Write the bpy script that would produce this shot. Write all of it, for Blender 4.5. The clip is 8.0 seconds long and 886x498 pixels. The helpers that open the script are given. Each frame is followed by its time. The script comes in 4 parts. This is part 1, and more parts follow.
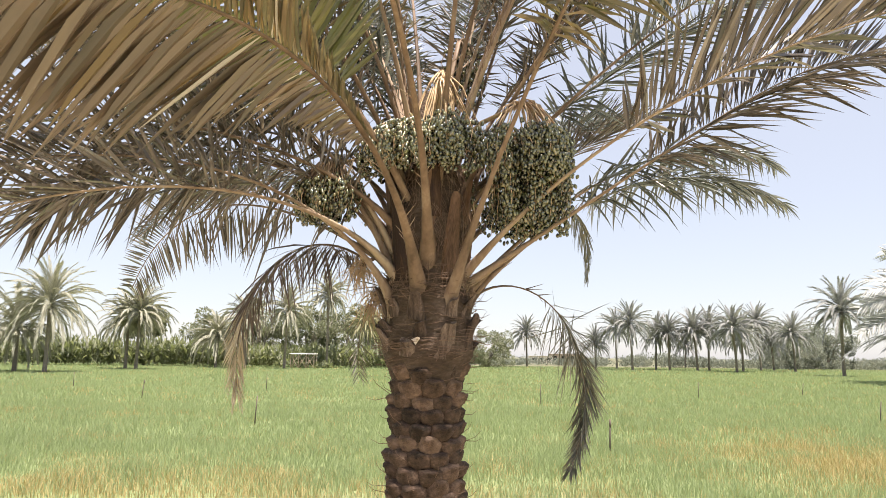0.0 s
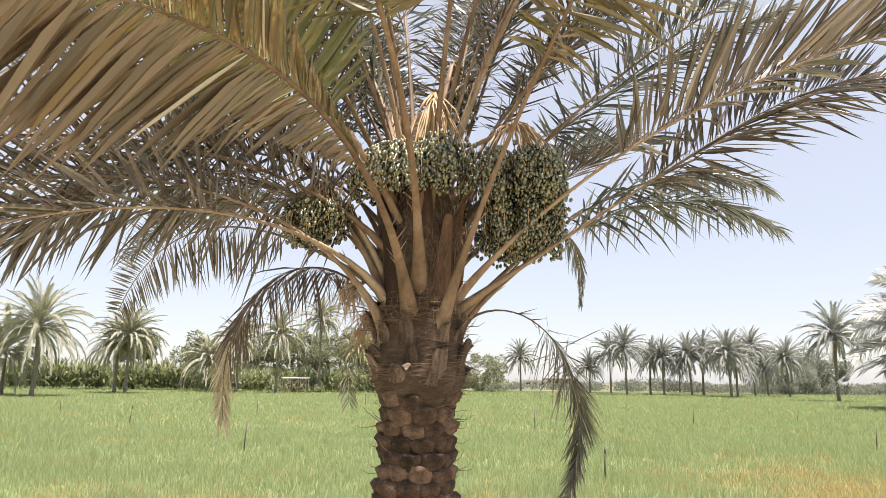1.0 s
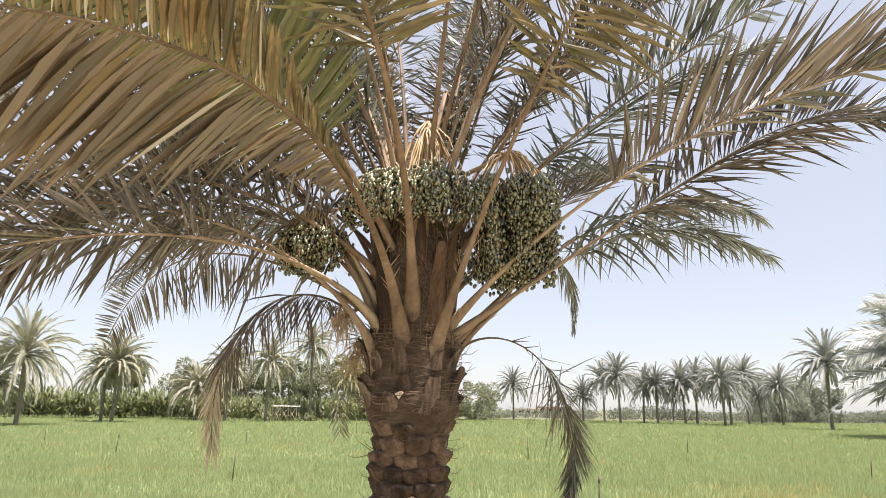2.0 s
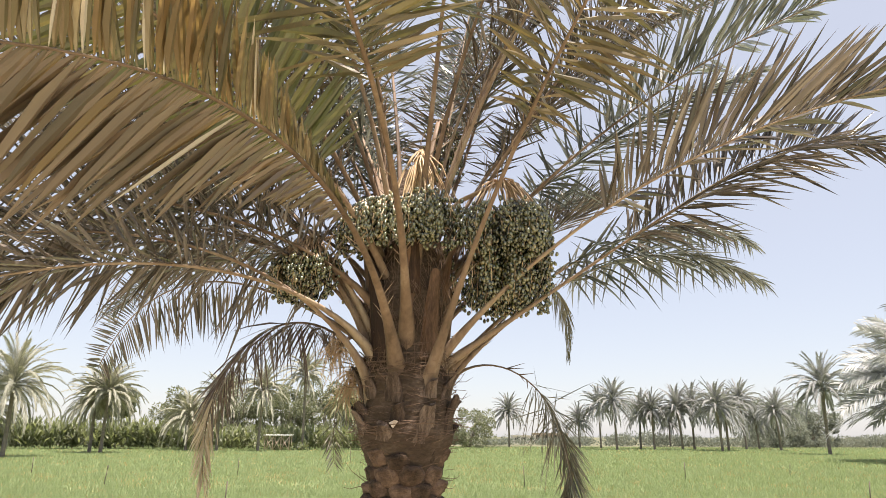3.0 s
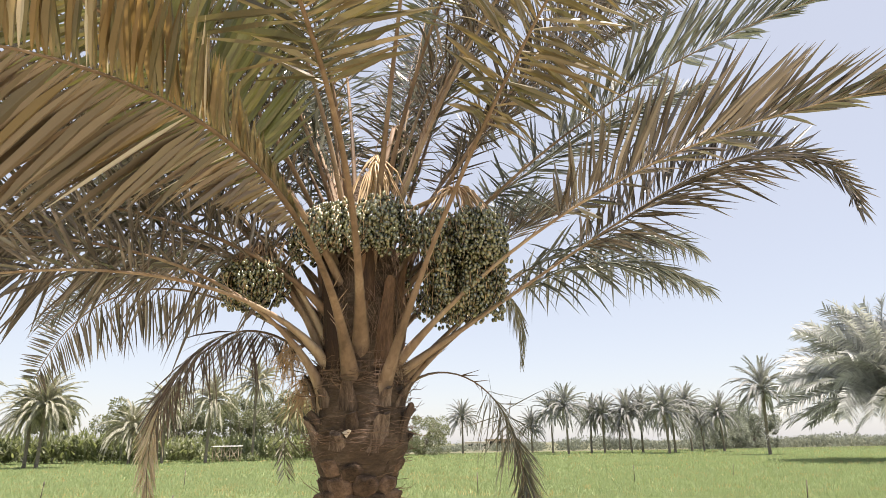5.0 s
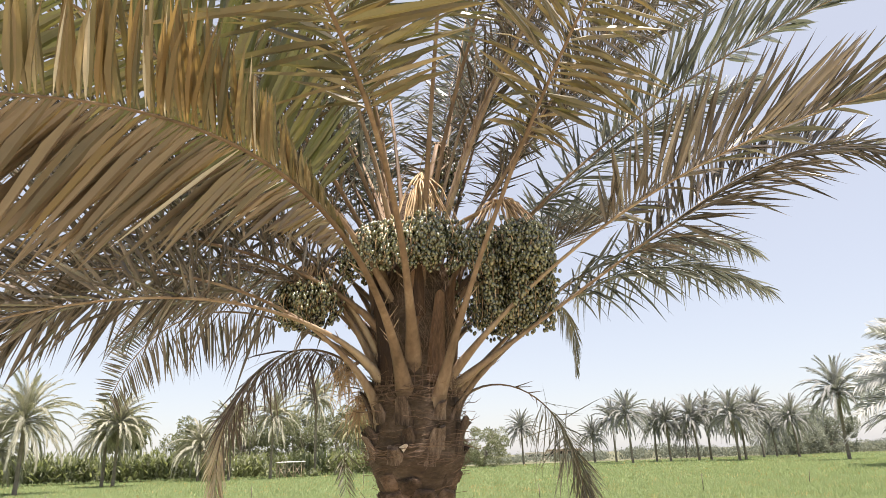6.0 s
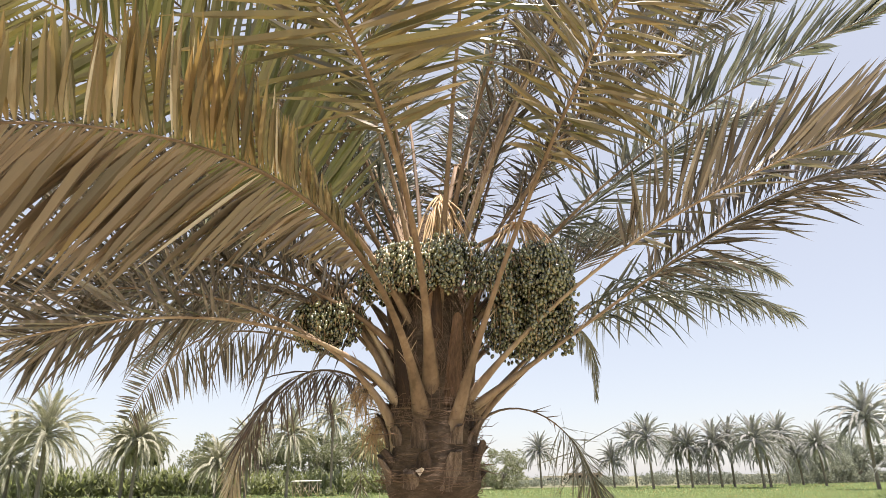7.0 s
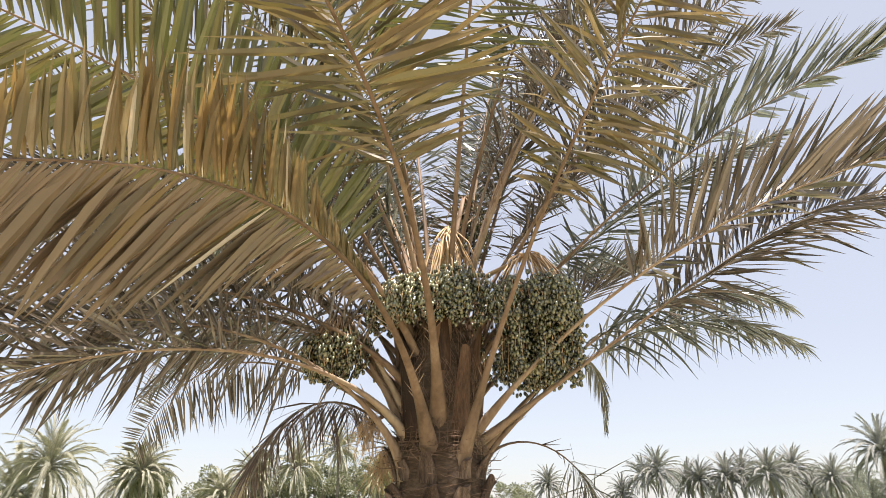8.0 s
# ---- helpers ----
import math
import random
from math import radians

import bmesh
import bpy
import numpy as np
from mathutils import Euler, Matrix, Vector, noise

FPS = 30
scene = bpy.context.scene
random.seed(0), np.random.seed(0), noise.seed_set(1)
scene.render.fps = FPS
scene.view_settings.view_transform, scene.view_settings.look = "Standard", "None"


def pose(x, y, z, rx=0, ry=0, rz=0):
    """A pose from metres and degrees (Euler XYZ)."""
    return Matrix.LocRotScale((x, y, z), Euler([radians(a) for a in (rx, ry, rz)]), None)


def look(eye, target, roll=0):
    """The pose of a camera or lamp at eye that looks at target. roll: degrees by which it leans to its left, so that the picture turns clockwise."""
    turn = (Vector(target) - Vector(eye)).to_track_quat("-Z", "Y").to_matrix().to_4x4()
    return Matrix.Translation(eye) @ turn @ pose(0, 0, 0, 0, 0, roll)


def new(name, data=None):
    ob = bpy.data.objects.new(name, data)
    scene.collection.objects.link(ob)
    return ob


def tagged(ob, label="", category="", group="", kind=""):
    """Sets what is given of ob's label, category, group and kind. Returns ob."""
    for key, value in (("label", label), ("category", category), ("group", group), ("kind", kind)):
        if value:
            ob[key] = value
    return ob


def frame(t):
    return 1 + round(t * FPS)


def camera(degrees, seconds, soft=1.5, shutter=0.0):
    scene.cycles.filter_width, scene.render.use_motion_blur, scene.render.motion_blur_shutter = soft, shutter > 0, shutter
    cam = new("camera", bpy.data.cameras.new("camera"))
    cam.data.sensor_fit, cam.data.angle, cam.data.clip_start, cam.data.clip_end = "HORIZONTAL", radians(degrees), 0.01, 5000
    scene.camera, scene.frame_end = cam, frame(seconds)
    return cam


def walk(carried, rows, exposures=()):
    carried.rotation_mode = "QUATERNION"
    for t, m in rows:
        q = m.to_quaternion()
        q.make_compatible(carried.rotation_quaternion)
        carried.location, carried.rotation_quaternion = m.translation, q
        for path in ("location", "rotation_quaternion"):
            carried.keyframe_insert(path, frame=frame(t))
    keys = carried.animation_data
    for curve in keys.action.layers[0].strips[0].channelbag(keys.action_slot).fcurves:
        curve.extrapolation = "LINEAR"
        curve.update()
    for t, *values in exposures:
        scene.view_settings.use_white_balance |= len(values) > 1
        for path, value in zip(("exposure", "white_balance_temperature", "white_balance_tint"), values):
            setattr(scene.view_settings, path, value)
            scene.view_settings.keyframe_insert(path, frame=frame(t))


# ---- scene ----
cam = camera(71.1, 8.0, soft=0.75)
PATH = [
    (0, (0.001, -0.041, 1.591), (-0.036, 1.93, 1.932), 0.6),
    (0.5, (0.01, 0.013, 1.597), (-0.014, 1.978, 1.965), 0.6),
    (1, (0.01, 0.011, 1.601), (-0.008, 1.967, 2.016), 0.7),
    (1.5, (0.006, 0.009, 1.601), (0.004, 1.958, 2.049), 0.8),
    (3, (0.007, 0.001, 1.609), (0.031, 1.916, 2.188), 0.2),
    (3.5, (0.009, -0.01, 1.608), (0.087, 1.906, 2.174), 0.5),
    (4, (0.01, -0.001, 1.607), (0.149, 1.915, 2.163), 0.2),
    (4.2, (0.01, -0.002, 1.613), (0.172, 1.91, 2.176), 0.2),
    (5.3, (0.002, 0.017, 1.613), (0.153, 1.914, 2.229), -1.6),
    (5.5, (0.01, 0.0, 1.613), (0.114, 1.896, 2.241), -2.2),
    (6, (0.017, -0.023, 1.617), (0.026, 1.873, 2.253), -2.1),
    (6.5, (0.019, -0.024, 1.618), (-0.01, 1.871, 2.257), -1.6),
    (7, (0.019, -0.034, 1.629), (-0.03, 1.84, 2.325), -1.0),
    (7.5, (0.021, -0.049, 1.632), (-0.027, 1.799, 2.394), -0.6),
    (8, (0.016, -0.042, 1.636), (-0.053, 1.796, 2.42), -0.8),
]
walk(cam, [(t, look(eye, target, roll)) for t, eye, target, roll in PATH], [(0, 1.42, 7050, 16), (1.6, 1.38, 7050, 16), (3.2, 1.31, 7050, 16), (8, 1.34, 7050, 16)])

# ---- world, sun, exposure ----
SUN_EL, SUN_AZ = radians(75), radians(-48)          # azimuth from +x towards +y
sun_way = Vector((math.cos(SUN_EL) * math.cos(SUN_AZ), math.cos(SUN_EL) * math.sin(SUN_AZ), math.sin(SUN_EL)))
world = bpy.data.worlds.new("hazy_sky")
scene.world = world
world.use_nodes = True
wn = world.node_tree.nodes
sky = wn.new("ShaderNodeTexSky")
sky.sky_type, sky.sun_disc = "NISHITA", False
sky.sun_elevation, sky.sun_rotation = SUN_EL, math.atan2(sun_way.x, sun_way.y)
sky.air_density, sky.dust_density, sky.ozone_density, sky.altitude = 1.0, 0.8, 1.0, 20
wn["Background"].inputs["Strength"].default_value = 0.115
haze = wn.new("ShaderNodeMix")
haze.data_type = "RGBA"
haze.inputs[0].default_value = 0.74
haze.inputs[7].default_value = (2.30, 2.52, 2.88, 1)
world.node_tree.links.new(sky.outputs[0], haze.inputs[6])
world.node_tree.links.new(haze.outputs[2], wn["Background"].inputs["Color"])
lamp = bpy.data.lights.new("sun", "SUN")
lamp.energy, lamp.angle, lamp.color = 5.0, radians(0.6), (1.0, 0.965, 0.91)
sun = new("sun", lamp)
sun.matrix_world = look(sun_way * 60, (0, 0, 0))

# ---- materials ----


def node_mat(name):
    m = bpy.data.materials.new(name)
    m.use_nodes = True
    n, l = m.node_tree.nodes, m.node_tree.links
    return m, n, l, n["Principled BSDF"]


def ramp(n, l, fac, stops):
    r = n.new("ShaderNodeValToRGB")
    e = r.color_ramp.elements
    while len(e) < len(stops):
        e.new(0.5)
    for k, (p, c) in enumerate(stops):
        e[k].position, e[k].color = p, (*c, 1)
    l.new(fac, r.inputs[0])
    return r.outputs[0]


def tex(n, l, scale, detail=4, rough=0.6, stretch=(1, 1, 1), space="Object", distort=0.0):
    c, mp, t = n.new("ShaderNodeTexCoord"), n.new("ShaderNodeMapping"), n.new("ShaderNodeTexNoise")
    mp.inputs["Scale"].default_value = stretch
    l.new(c.outputs[space], mp.inputs[0])
    l.new(mp.outputs[0], t.inputs["Vector"])
    t.inputs["Scale"].default_value, t.inputs["Detail"].default_value = scale, detail
    t.inputs["Roughness"].default_value, t.inputs["Distortion"].default_value = rough, distort
    return t.outputs["Fac"]


def mixc(n, l, fac, a, b, mode="MIX"):
    m = n.new("ShaderNodeMix")
    m.data_type, m.blend_type = "RGBA", mode
    for sock, v in ((m.inputs[0], fac), (m.inputs[6], a), (m.inputs[7], b)):
        if isinstance(v, (int, float)):
            sock.default_value = v
        elif isinstance(v, tuple):
            sock.default_value = (*v, 1)
        else:
            l.new(v, sock)
    return m.outputs[2]


def math_node(n, l, op, a, b):
    m = n.new("ShaderNodeMath")
    m.operation = op
    for sock, v in zip(m.inputs, (a, b)):
        if isinstance(v, (int, float)):
            sock.default_value = v
        else:
            l.new(v, sock)
    return m.outputs[0]


def bump(n, l, bsdf, height, strength, dist):
    b = n.new("ShaderNodeBump")
    b.inputs["Strength"].default_value, b.inputs["Distance"].default_value = strength, dist
    l.new(height, b.inputs["Height"])
    l.new(b.outputs[0], bsdf.inputs["Normal"])


def leaf_mat(name, stops, through_stops, share, rough=0.45, patch=2.5, spot=0.25, spot_colour=(0.22, 0.13, 0.05), whole=False, spec=0.85):
    """A leaf: colour from piece to piece, blotches, gloss, and light that passes through."""
    m, n, l, b = node_mat(name)
    if whole:
        rnd = n.new("ShaderNodeObjectInfo").outputs["Random"]
    else:
        rnd = n.new("ShaderNodeNewGeometry").outputs["Random Per Island"]
    big = tex(n, l, patch, 3)
    fac = math_node(n, l, "ADD", math_node(n, l, "MULTIPLY", rnd, 0.6), math_node(n, l, "MULTIPLY", big, 0.4))
    fine = tex(n, l, 40, 3, 0.7)
    dirt = math_node(n, l, "MULTIPLY", math_node(n, l, "GREATER_THAN", fine, 0.6), spot)
    l.new(mixc(n, l, dirt, ramp(n, l, fac, stops), spot_colour), b.inputs["Base Color"])
    b.inputs["Roughness"].default_value = rough
    b.inputs["Specular IOR Level"].default_value = spec
    t = n.new("ShaderNodeBsdfTranslucent")
    l.new(mixc(n, l, dirt, ramp(n, l, fac, through_stops), spot_colour), t.inputs["Color"])
    mx = n.new("ShaderNodeMixShader")
    mx.inputs[0].default_value = share
    l.new(b.outputs[0], mx.inputs[1])
    l.new(t.outputs[0], mx.inputs[2])
    l.new(mx.outputs[0], n["Material Output"].inputs["Surface"])
    return m


# Darker copy of the frond leaf, with the crown's shade put into its colour.
LEAF_SHADE = leaf_mat("leaf_shaded", [(0.15, (0.059, 0.049, 0.037)), (0.45, (0.125, 0.107, 0.089)), (0.74, (0.220, 0.186, 0.157)), (0.84, (0.388, 0.365, 0.324))],
                      [(0.1, (0.088, 0.071, 0.047)), (0.9, (0.175, 0.136, 0.091))], 0.20, 0.24)
# The palest fourth stop of the frond leaf ramps paints glints on random leaflets.
LEAF_GREEN = leaf_mat("leaf_grey_green", [(0.15, (0.069, 0.077, 0.065)), (0.45, (0.142, 0.156, 0.143)), (0.64, (0.240, 0.252, 0.233)), (0.72, (0.401, 0.441, 0.430))],
                      [(0.1, (0.101, 0.109, 0.078)), (0.9, (0.211, 0.211, 0.152))], 0.26, 0.24)
LEAF_OLIVE = leaf_mat("leaf_olive", [(0.15, (0.066, 0.059, 0.031)), (0.45, (0.137, 0.114, 0.059)), (0.72, (0.216, 0.159, 0.086)), (0.8, (0.329, 0.281, 0.186))],
                      [(0.1, (0.112, 0.118, 0.030)), (0.5, (0.172, 0.140, 0.040)), (0.9, (0.238, 0.148, 0.047))], 0.19, 0.31)
LEAF_BRONZE = leaf_mat("leaf_bronze", [(0.15, (0.097, 0.071, 0.047)), (0.45, (0.170, 0.122, 0.081)), (0.72, (0.233, 0.168, 0.111)), (0.8, (0.298, 0.256, 0.182))],
                       [(0.1, (0.097, 0.067, 0.028)), (0.5, (0.135, 0.085, 0.034)), (0.9, (0.167, 0.093, 0.034))], 0.18, 0.33)
LEAF_BRONZE_PIECE = leaf_mat("leaf_bronze_piece", [(0.15, (0.097, 0.071, 0.047)), (0.45, (0.170, 0.122, 0.081)), (0.72, (0.233, 0.168, 0.111)), (0.8, (0.298, 0.256, 0.182))],
                       [(0.1, (0.097, 0.067, 0.028)), (0.5, (0.135, 0.085, 0.034)), (0.9, (0.167, 0.093, 0.034))], 0.18, 0.33, whole=True)
LEAF_OLIVE_PIECE = leaf_mat("leaf_olive_piece", [(0.15, (0.066, 0.059, 0.031)), (0.45, (0.137, 0.114, 0.059)), (0.72, (0.216, 0.159, 0.086)), (0.8, (0.329, 0.281, 0.186))],
                            [(0.1, (0.112, 0.118, 0.030)), (0.5, (0.172, 0.140, 0.040)), (0.9, (0.238, 0.148, 0.047))], 0.19, 0.31, whole=True)
FRESH = ([(0.1, (0.071, 0.079, 0.033)), (0.5, (0.117, 0.123, 0.052)), (0.9, (0.183, 0.158, 0.073))],
         [(0.1, (0.133, 0.158, 0.033)), (0.5, (0.183, 0.194, 0.044)), (0.9, (0.259, 0.198, 0.052))], 0.16, 0.31)
LEAF_FRESH, LEAF_FRESH_PIECE = leaf_mat("leaf_fresh", *FRESH), leaf_mat("leaf_fresh_piece", *FRESH, whole=True)
# Pale leaflets: partly dry ones, partly white glint streaks painted as leaf colour.
LEAF_PALE_PIECE = leaf_mat("leaf_glint_dry_piece", [(0.1, (0.46, 0.40, 0.31)), (0.9, (0.72, 0.68, 0.60))], [(0.1, (0.3, 0.22, 0.12)), (0.9, (0.45, 0.35, 0.2))], 0.2, 0.5, whole=True)
LEAF_ORANGE_PIECE = leaf_mat("leaf_orange_piece", [(0.1, (0.168, 0.116, 0.050)), (0.9, (0.252, 0.165, 0.068))], [(0.1, (0.227, 0.145, 0.045)), (0.9, (0.302, 0.194, 0.054))], 0.28, 0.45, whole=True)
LEAF_DRY = leaf_mat("leaf_dry", [(0.15, (0.072, 0.048, 0.042)), (0.5, (0.138, 0.096, 0.082)), (0.8, (0.289, 0.269, 0.218))],
                    [(0.1, (0.097, 0.072, 0.048)), (0.9, (0.207, 0.172, 0.114))], 0.12, 0.6)
LEAF_STRAW = leaf_mat("leaf_straw", [(0.15, (0.42, 0.34, 0.24)), (0.5, (0.62, 0.53, 0.40)), (0.8, (0.78, 0.70, 0.56))],
                     [(0.1, (0.45, 0.34, 0.2)), (0.9, (0.65, 0.53, 0.34))], 0.35, 0.6)
LEAF_WILT = leaf_mat("leaf_wilted", [(0.15, (0.072, 0.076, 0.059)), (0.5, (0.128, 0.126, 0.100)), (0.8, (0.272, 0.252, 0.190))],
                     [(0.1, (0.102, 0.116, 0.038)), (0.9, (0.238, 0.194, 0.076))], 0.2, 0.5)
# Far crowns are paler and greyer; distance haze is put into their colour.
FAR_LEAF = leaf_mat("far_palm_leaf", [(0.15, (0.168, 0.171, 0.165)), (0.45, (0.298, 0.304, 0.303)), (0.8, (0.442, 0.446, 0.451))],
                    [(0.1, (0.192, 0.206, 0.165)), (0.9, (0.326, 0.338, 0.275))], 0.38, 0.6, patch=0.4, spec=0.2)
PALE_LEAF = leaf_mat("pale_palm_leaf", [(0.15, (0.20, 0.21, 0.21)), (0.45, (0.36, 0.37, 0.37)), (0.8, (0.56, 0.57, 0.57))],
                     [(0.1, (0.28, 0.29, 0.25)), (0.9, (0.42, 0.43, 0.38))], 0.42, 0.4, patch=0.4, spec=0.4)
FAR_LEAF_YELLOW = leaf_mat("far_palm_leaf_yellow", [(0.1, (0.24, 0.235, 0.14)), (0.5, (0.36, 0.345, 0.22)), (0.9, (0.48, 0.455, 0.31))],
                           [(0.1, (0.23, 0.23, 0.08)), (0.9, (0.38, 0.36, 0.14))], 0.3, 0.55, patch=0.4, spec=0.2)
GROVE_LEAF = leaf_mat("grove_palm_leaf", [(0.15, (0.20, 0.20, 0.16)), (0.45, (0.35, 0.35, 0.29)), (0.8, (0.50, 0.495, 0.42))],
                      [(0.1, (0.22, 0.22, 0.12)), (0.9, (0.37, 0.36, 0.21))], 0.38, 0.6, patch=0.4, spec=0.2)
# Tree green greyed and lifted: haze over the distance sits in the colour.
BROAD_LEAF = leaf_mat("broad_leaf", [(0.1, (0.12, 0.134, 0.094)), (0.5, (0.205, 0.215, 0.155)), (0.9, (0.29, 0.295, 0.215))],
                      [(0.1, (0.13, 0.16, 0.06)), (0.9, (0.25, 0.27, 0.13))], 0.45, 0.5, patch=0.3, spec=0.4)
# Lightened, low-contrast grey-green: the haze of distance is painted into this leaf.
HAZED_LEAF = leaf_mat("hazed_leaf", [(0.1, (0.185, 0.215, 0.18)), (0.5, (0.225, 0.252, 0.21)), (0.9, (0.265, 0.288, 0.245))],
                      [(0.1, (0.21, 0.225, 0.16)), (0.9, (0.28, 0.29, 0.21))], 0.5, 1.0, patch=0.1, spot=0.0, spec=0.2)
STRAP_LEAF = leaf_mat("strap_leaf", [(0.1, (0.08, 0.10, 0.058)), (0.5, (0.145, 0.165, 0.10)), (0.9, (0.26, 0.27, 0.18))],
                      [(0.1, (0.18, 0.22, 0.07)), (0.9, (0.32, 0.35, 0.14))], 0.4, 0.4, patch=0.2, spec=0.45)
GRASS = leaf_mat("grass_blade", [(0.1, (0.215, 0.266, 0.135)), (0.5, (0.245, 0.299, 0.153)), (0.9, (0.275, 0.328, 0.172))],
                 [(0.1, (0.31, 0.38, 0.17)), (0.9, (0.37, 0.445, 0.205))], 0.46, 0.6, patch=0.25, spot=0.0, spec=0.25)
GRASS_DRY = leaf_mat("grass_blade_dry", [(0.1, (0.28, 0.24, 0.10)), (0.5, (0.43, 0.335, 0.16)), (0.9, (0.54, 0.43, 0.23))],
                     [(0.1, (0.32, 0.29, 0.09)), (0.9, (0.5, 0.41, 0.19))], 0.35, 0.7, patch=0.25, spot=0.0, spec=0.25)


def plain_mat(name, stops, scale, rough=0.8, stretch=(1, 1, 1), bump_scale=0, bump_strength=0.4, bump_dist=0.01, piece=0.0, space="Object", spec=0.3):
    m, n, l, b = node_mat(name)
    fac = math_node(n, l, "ADD", math_node(n, l, "MULTIPLY", tex(n, l, scale, 5, 0.65, stretch, space), 0.7),
                    math_node(n, l, "MULTIPLY", tex(n, l, scale * 7, 3, 0.6, stretch, space), 0.3))
    if piece:
        r = n.new("ShaderNodeObjectInfo").outputs["Random"]
        fac = math_node(n, l, "ADD", fac, math_node(n, l, "MULTIPLY", math_node(n, l, "SUBTRACT", r, 0.5), piece))
    l.new(ramp(n, l, fac, stops), b.inputs["Base Color"])
    b.inputs["Roughness"].default_value = rough
    b.inputs["Specular IOR Level"].default_value = spec
    if bump_scale:
        bump(n, l, b, tex(n, l, bump_scale, 5, 0.7, stretch, space), bump_strength, bump_dist)
    return m


PETIOLE = plain_mat("petiole_skin", [(0.28, (0.107, 0.073, 0.048)), (0.5, (0.226, 0.153, 0.102)), (0.72, (0.399, 0.311, 0.219))], 6, 0.58, (1, 1, 0.3), 60, 0.3, 0.004, 0.25, spec=0.22)
RACHIS_DRY = plain_mat("rachis_dry_skin", [(0.3, (0.09, 0.06, 0.042)), (0.7, (0.22, 0.155, 0.11))], 9, 0.75, (1, 1, 1), 60, 0.4, 0.004)
BARK = plain_mat("fibrous_bark", [(0.3, (0.040, 0.027, 0.018)), (0.5, (0.094, 0.065, 0.046)), (0.72, (0.205, 0.152, 0.110))], 5, 0.9, (1, 1, 2.5), 22, 0.9, 0.03)
BOOT = plain_mat("boot_wood", [(0.33, (0.028, 0.020, 0.014)), (0.5, (0.107, 0.069, 0.048)), (0.68, (0.244, 0.163, 0.116))], 11, 0.85, (1, 1, 1.6), 45, 0.7, 0.014, 0.24)
STUB = plain_mat("stub_wood", [(0.36, (0.035, 0.023, 0.017)), (0.52, (0.101, 0.070, 0.053)), (0.72, (0.272, 0.205, 0.162))], 16, 0.8, (3, 3, 0.5), 40, 0.6, 0.01, 0.2)
SHEATH = plain_mat("sheath_skin", [(0.32, (0.028, 0.015, 0.010)), (0.5, (0.080, 0.044, 0.025)), (0.7, (0.191, 0.111, 0.067))], 10, 0.7, (2, 2, 0.5), 50, 0.5, 0.008, 0.5)
CHIP = plain_mat("torn_wood", [(0.3, (0.5, 0.42, 0.36)), (0.7, (0.68, 0.6, 0.53))], 20, 0.8)
FIBRE = plain_mat("coarse_fibre", [(0.3, (0.10, 0.062, 0.042)), (0.7, (0.24, 0.165, 0.118))], 14, 0.9)
STALK = plain_mat("fruit_stalk_skin", [(0.25, (0.306, 0.186, 0.087)), (0.55, (0.468, 0.333, 0.189)), (0.8, (0.612, 0.500, 0.377))], 7, 0.45, spec=0.4)
STALK_PINK = plain_mat("fruit_stalk_dry_skin", [(0.25, (0.40, 0.25, 0.15)), (0.55, (0.60, 0.43, 0.28)), (0.8, (0.74, 0.60, 0.44))], 7, 0.55)
STRAW = plain_mat("straw_strand", [(0.3, (0.32, 0.20, 0.11)), (0.7, (0.62, 0.47, 0.30))], 9, 0.7)
FAR_BARK = plain_mat("far_bark", [(0.3, (0.11, 0.098, 0.082)), (0.7, (0.25, 0.218, 0.18))], 1.2, 0.9, (1, 1, 3), 4, 0.8, 0.1)
STAKE_WOOD = plain_mat("stake_metal", [(0.3, (0.06, 0.05, 0.04)), (0.7, (0.15, 0.12, 0.09))], 4, 0.7)
PLASTER = plain_mat("plaster", [(0.3, (0.55, 0.50, 0.43)), (0.7, (0.72, 0.67, 0.60))], 0.6, 0.85)
PLASTER_TAN = plain_mat("tan_plaster", [(0.3, (0.36, 0.28, 0.21)), (0.7, (0.5, 0.41, 0.32))], 0.6, 0.85)
SHEET_WHITE = plain_mat("white_sheet", [(0.3, (0.70, 0.69, 0.66)), (0.7, (0.82, 0.81, 0.78))], 0.8, 0.5)
DARK_VOID = plain_mat("dark_opening", [(0.3, (0.02, 0.02, 0.02)), (0.7, (0.05, 0.045, 0.04))], 1, 0.9)


def fruit_mat(name, whole):
    m, n, l, b = node_mat(name)
    if whole:
        r = n.new("ShaderNodeObjectInfo").outputs["Random"]
    else:
        r = n.new("ShaderNodeNewGeometry").outputs["Random Per Island"]
    l.new(ramp(n, l, r, [(0.0, (0.040, 0.046, 0.018)), (0.5, (0.074, 0.080, 0.030)), (0.85, (0.132, 0.132, 0.050)), (1.0, (0.24, 0.19, 0.08))]), b.inputs["Base Color"])
    b.inputs["Roughness"].default_value = 0.23
    b.inputs["Specular IOR Level"].default_value = 1.0
    b.inputs["IOR"].default_value = 1.75
    return m


DATE_PIECE, DATE_SKIN = fruit_mat("date_skin", True), fruit_mat("date_skin_many", False)


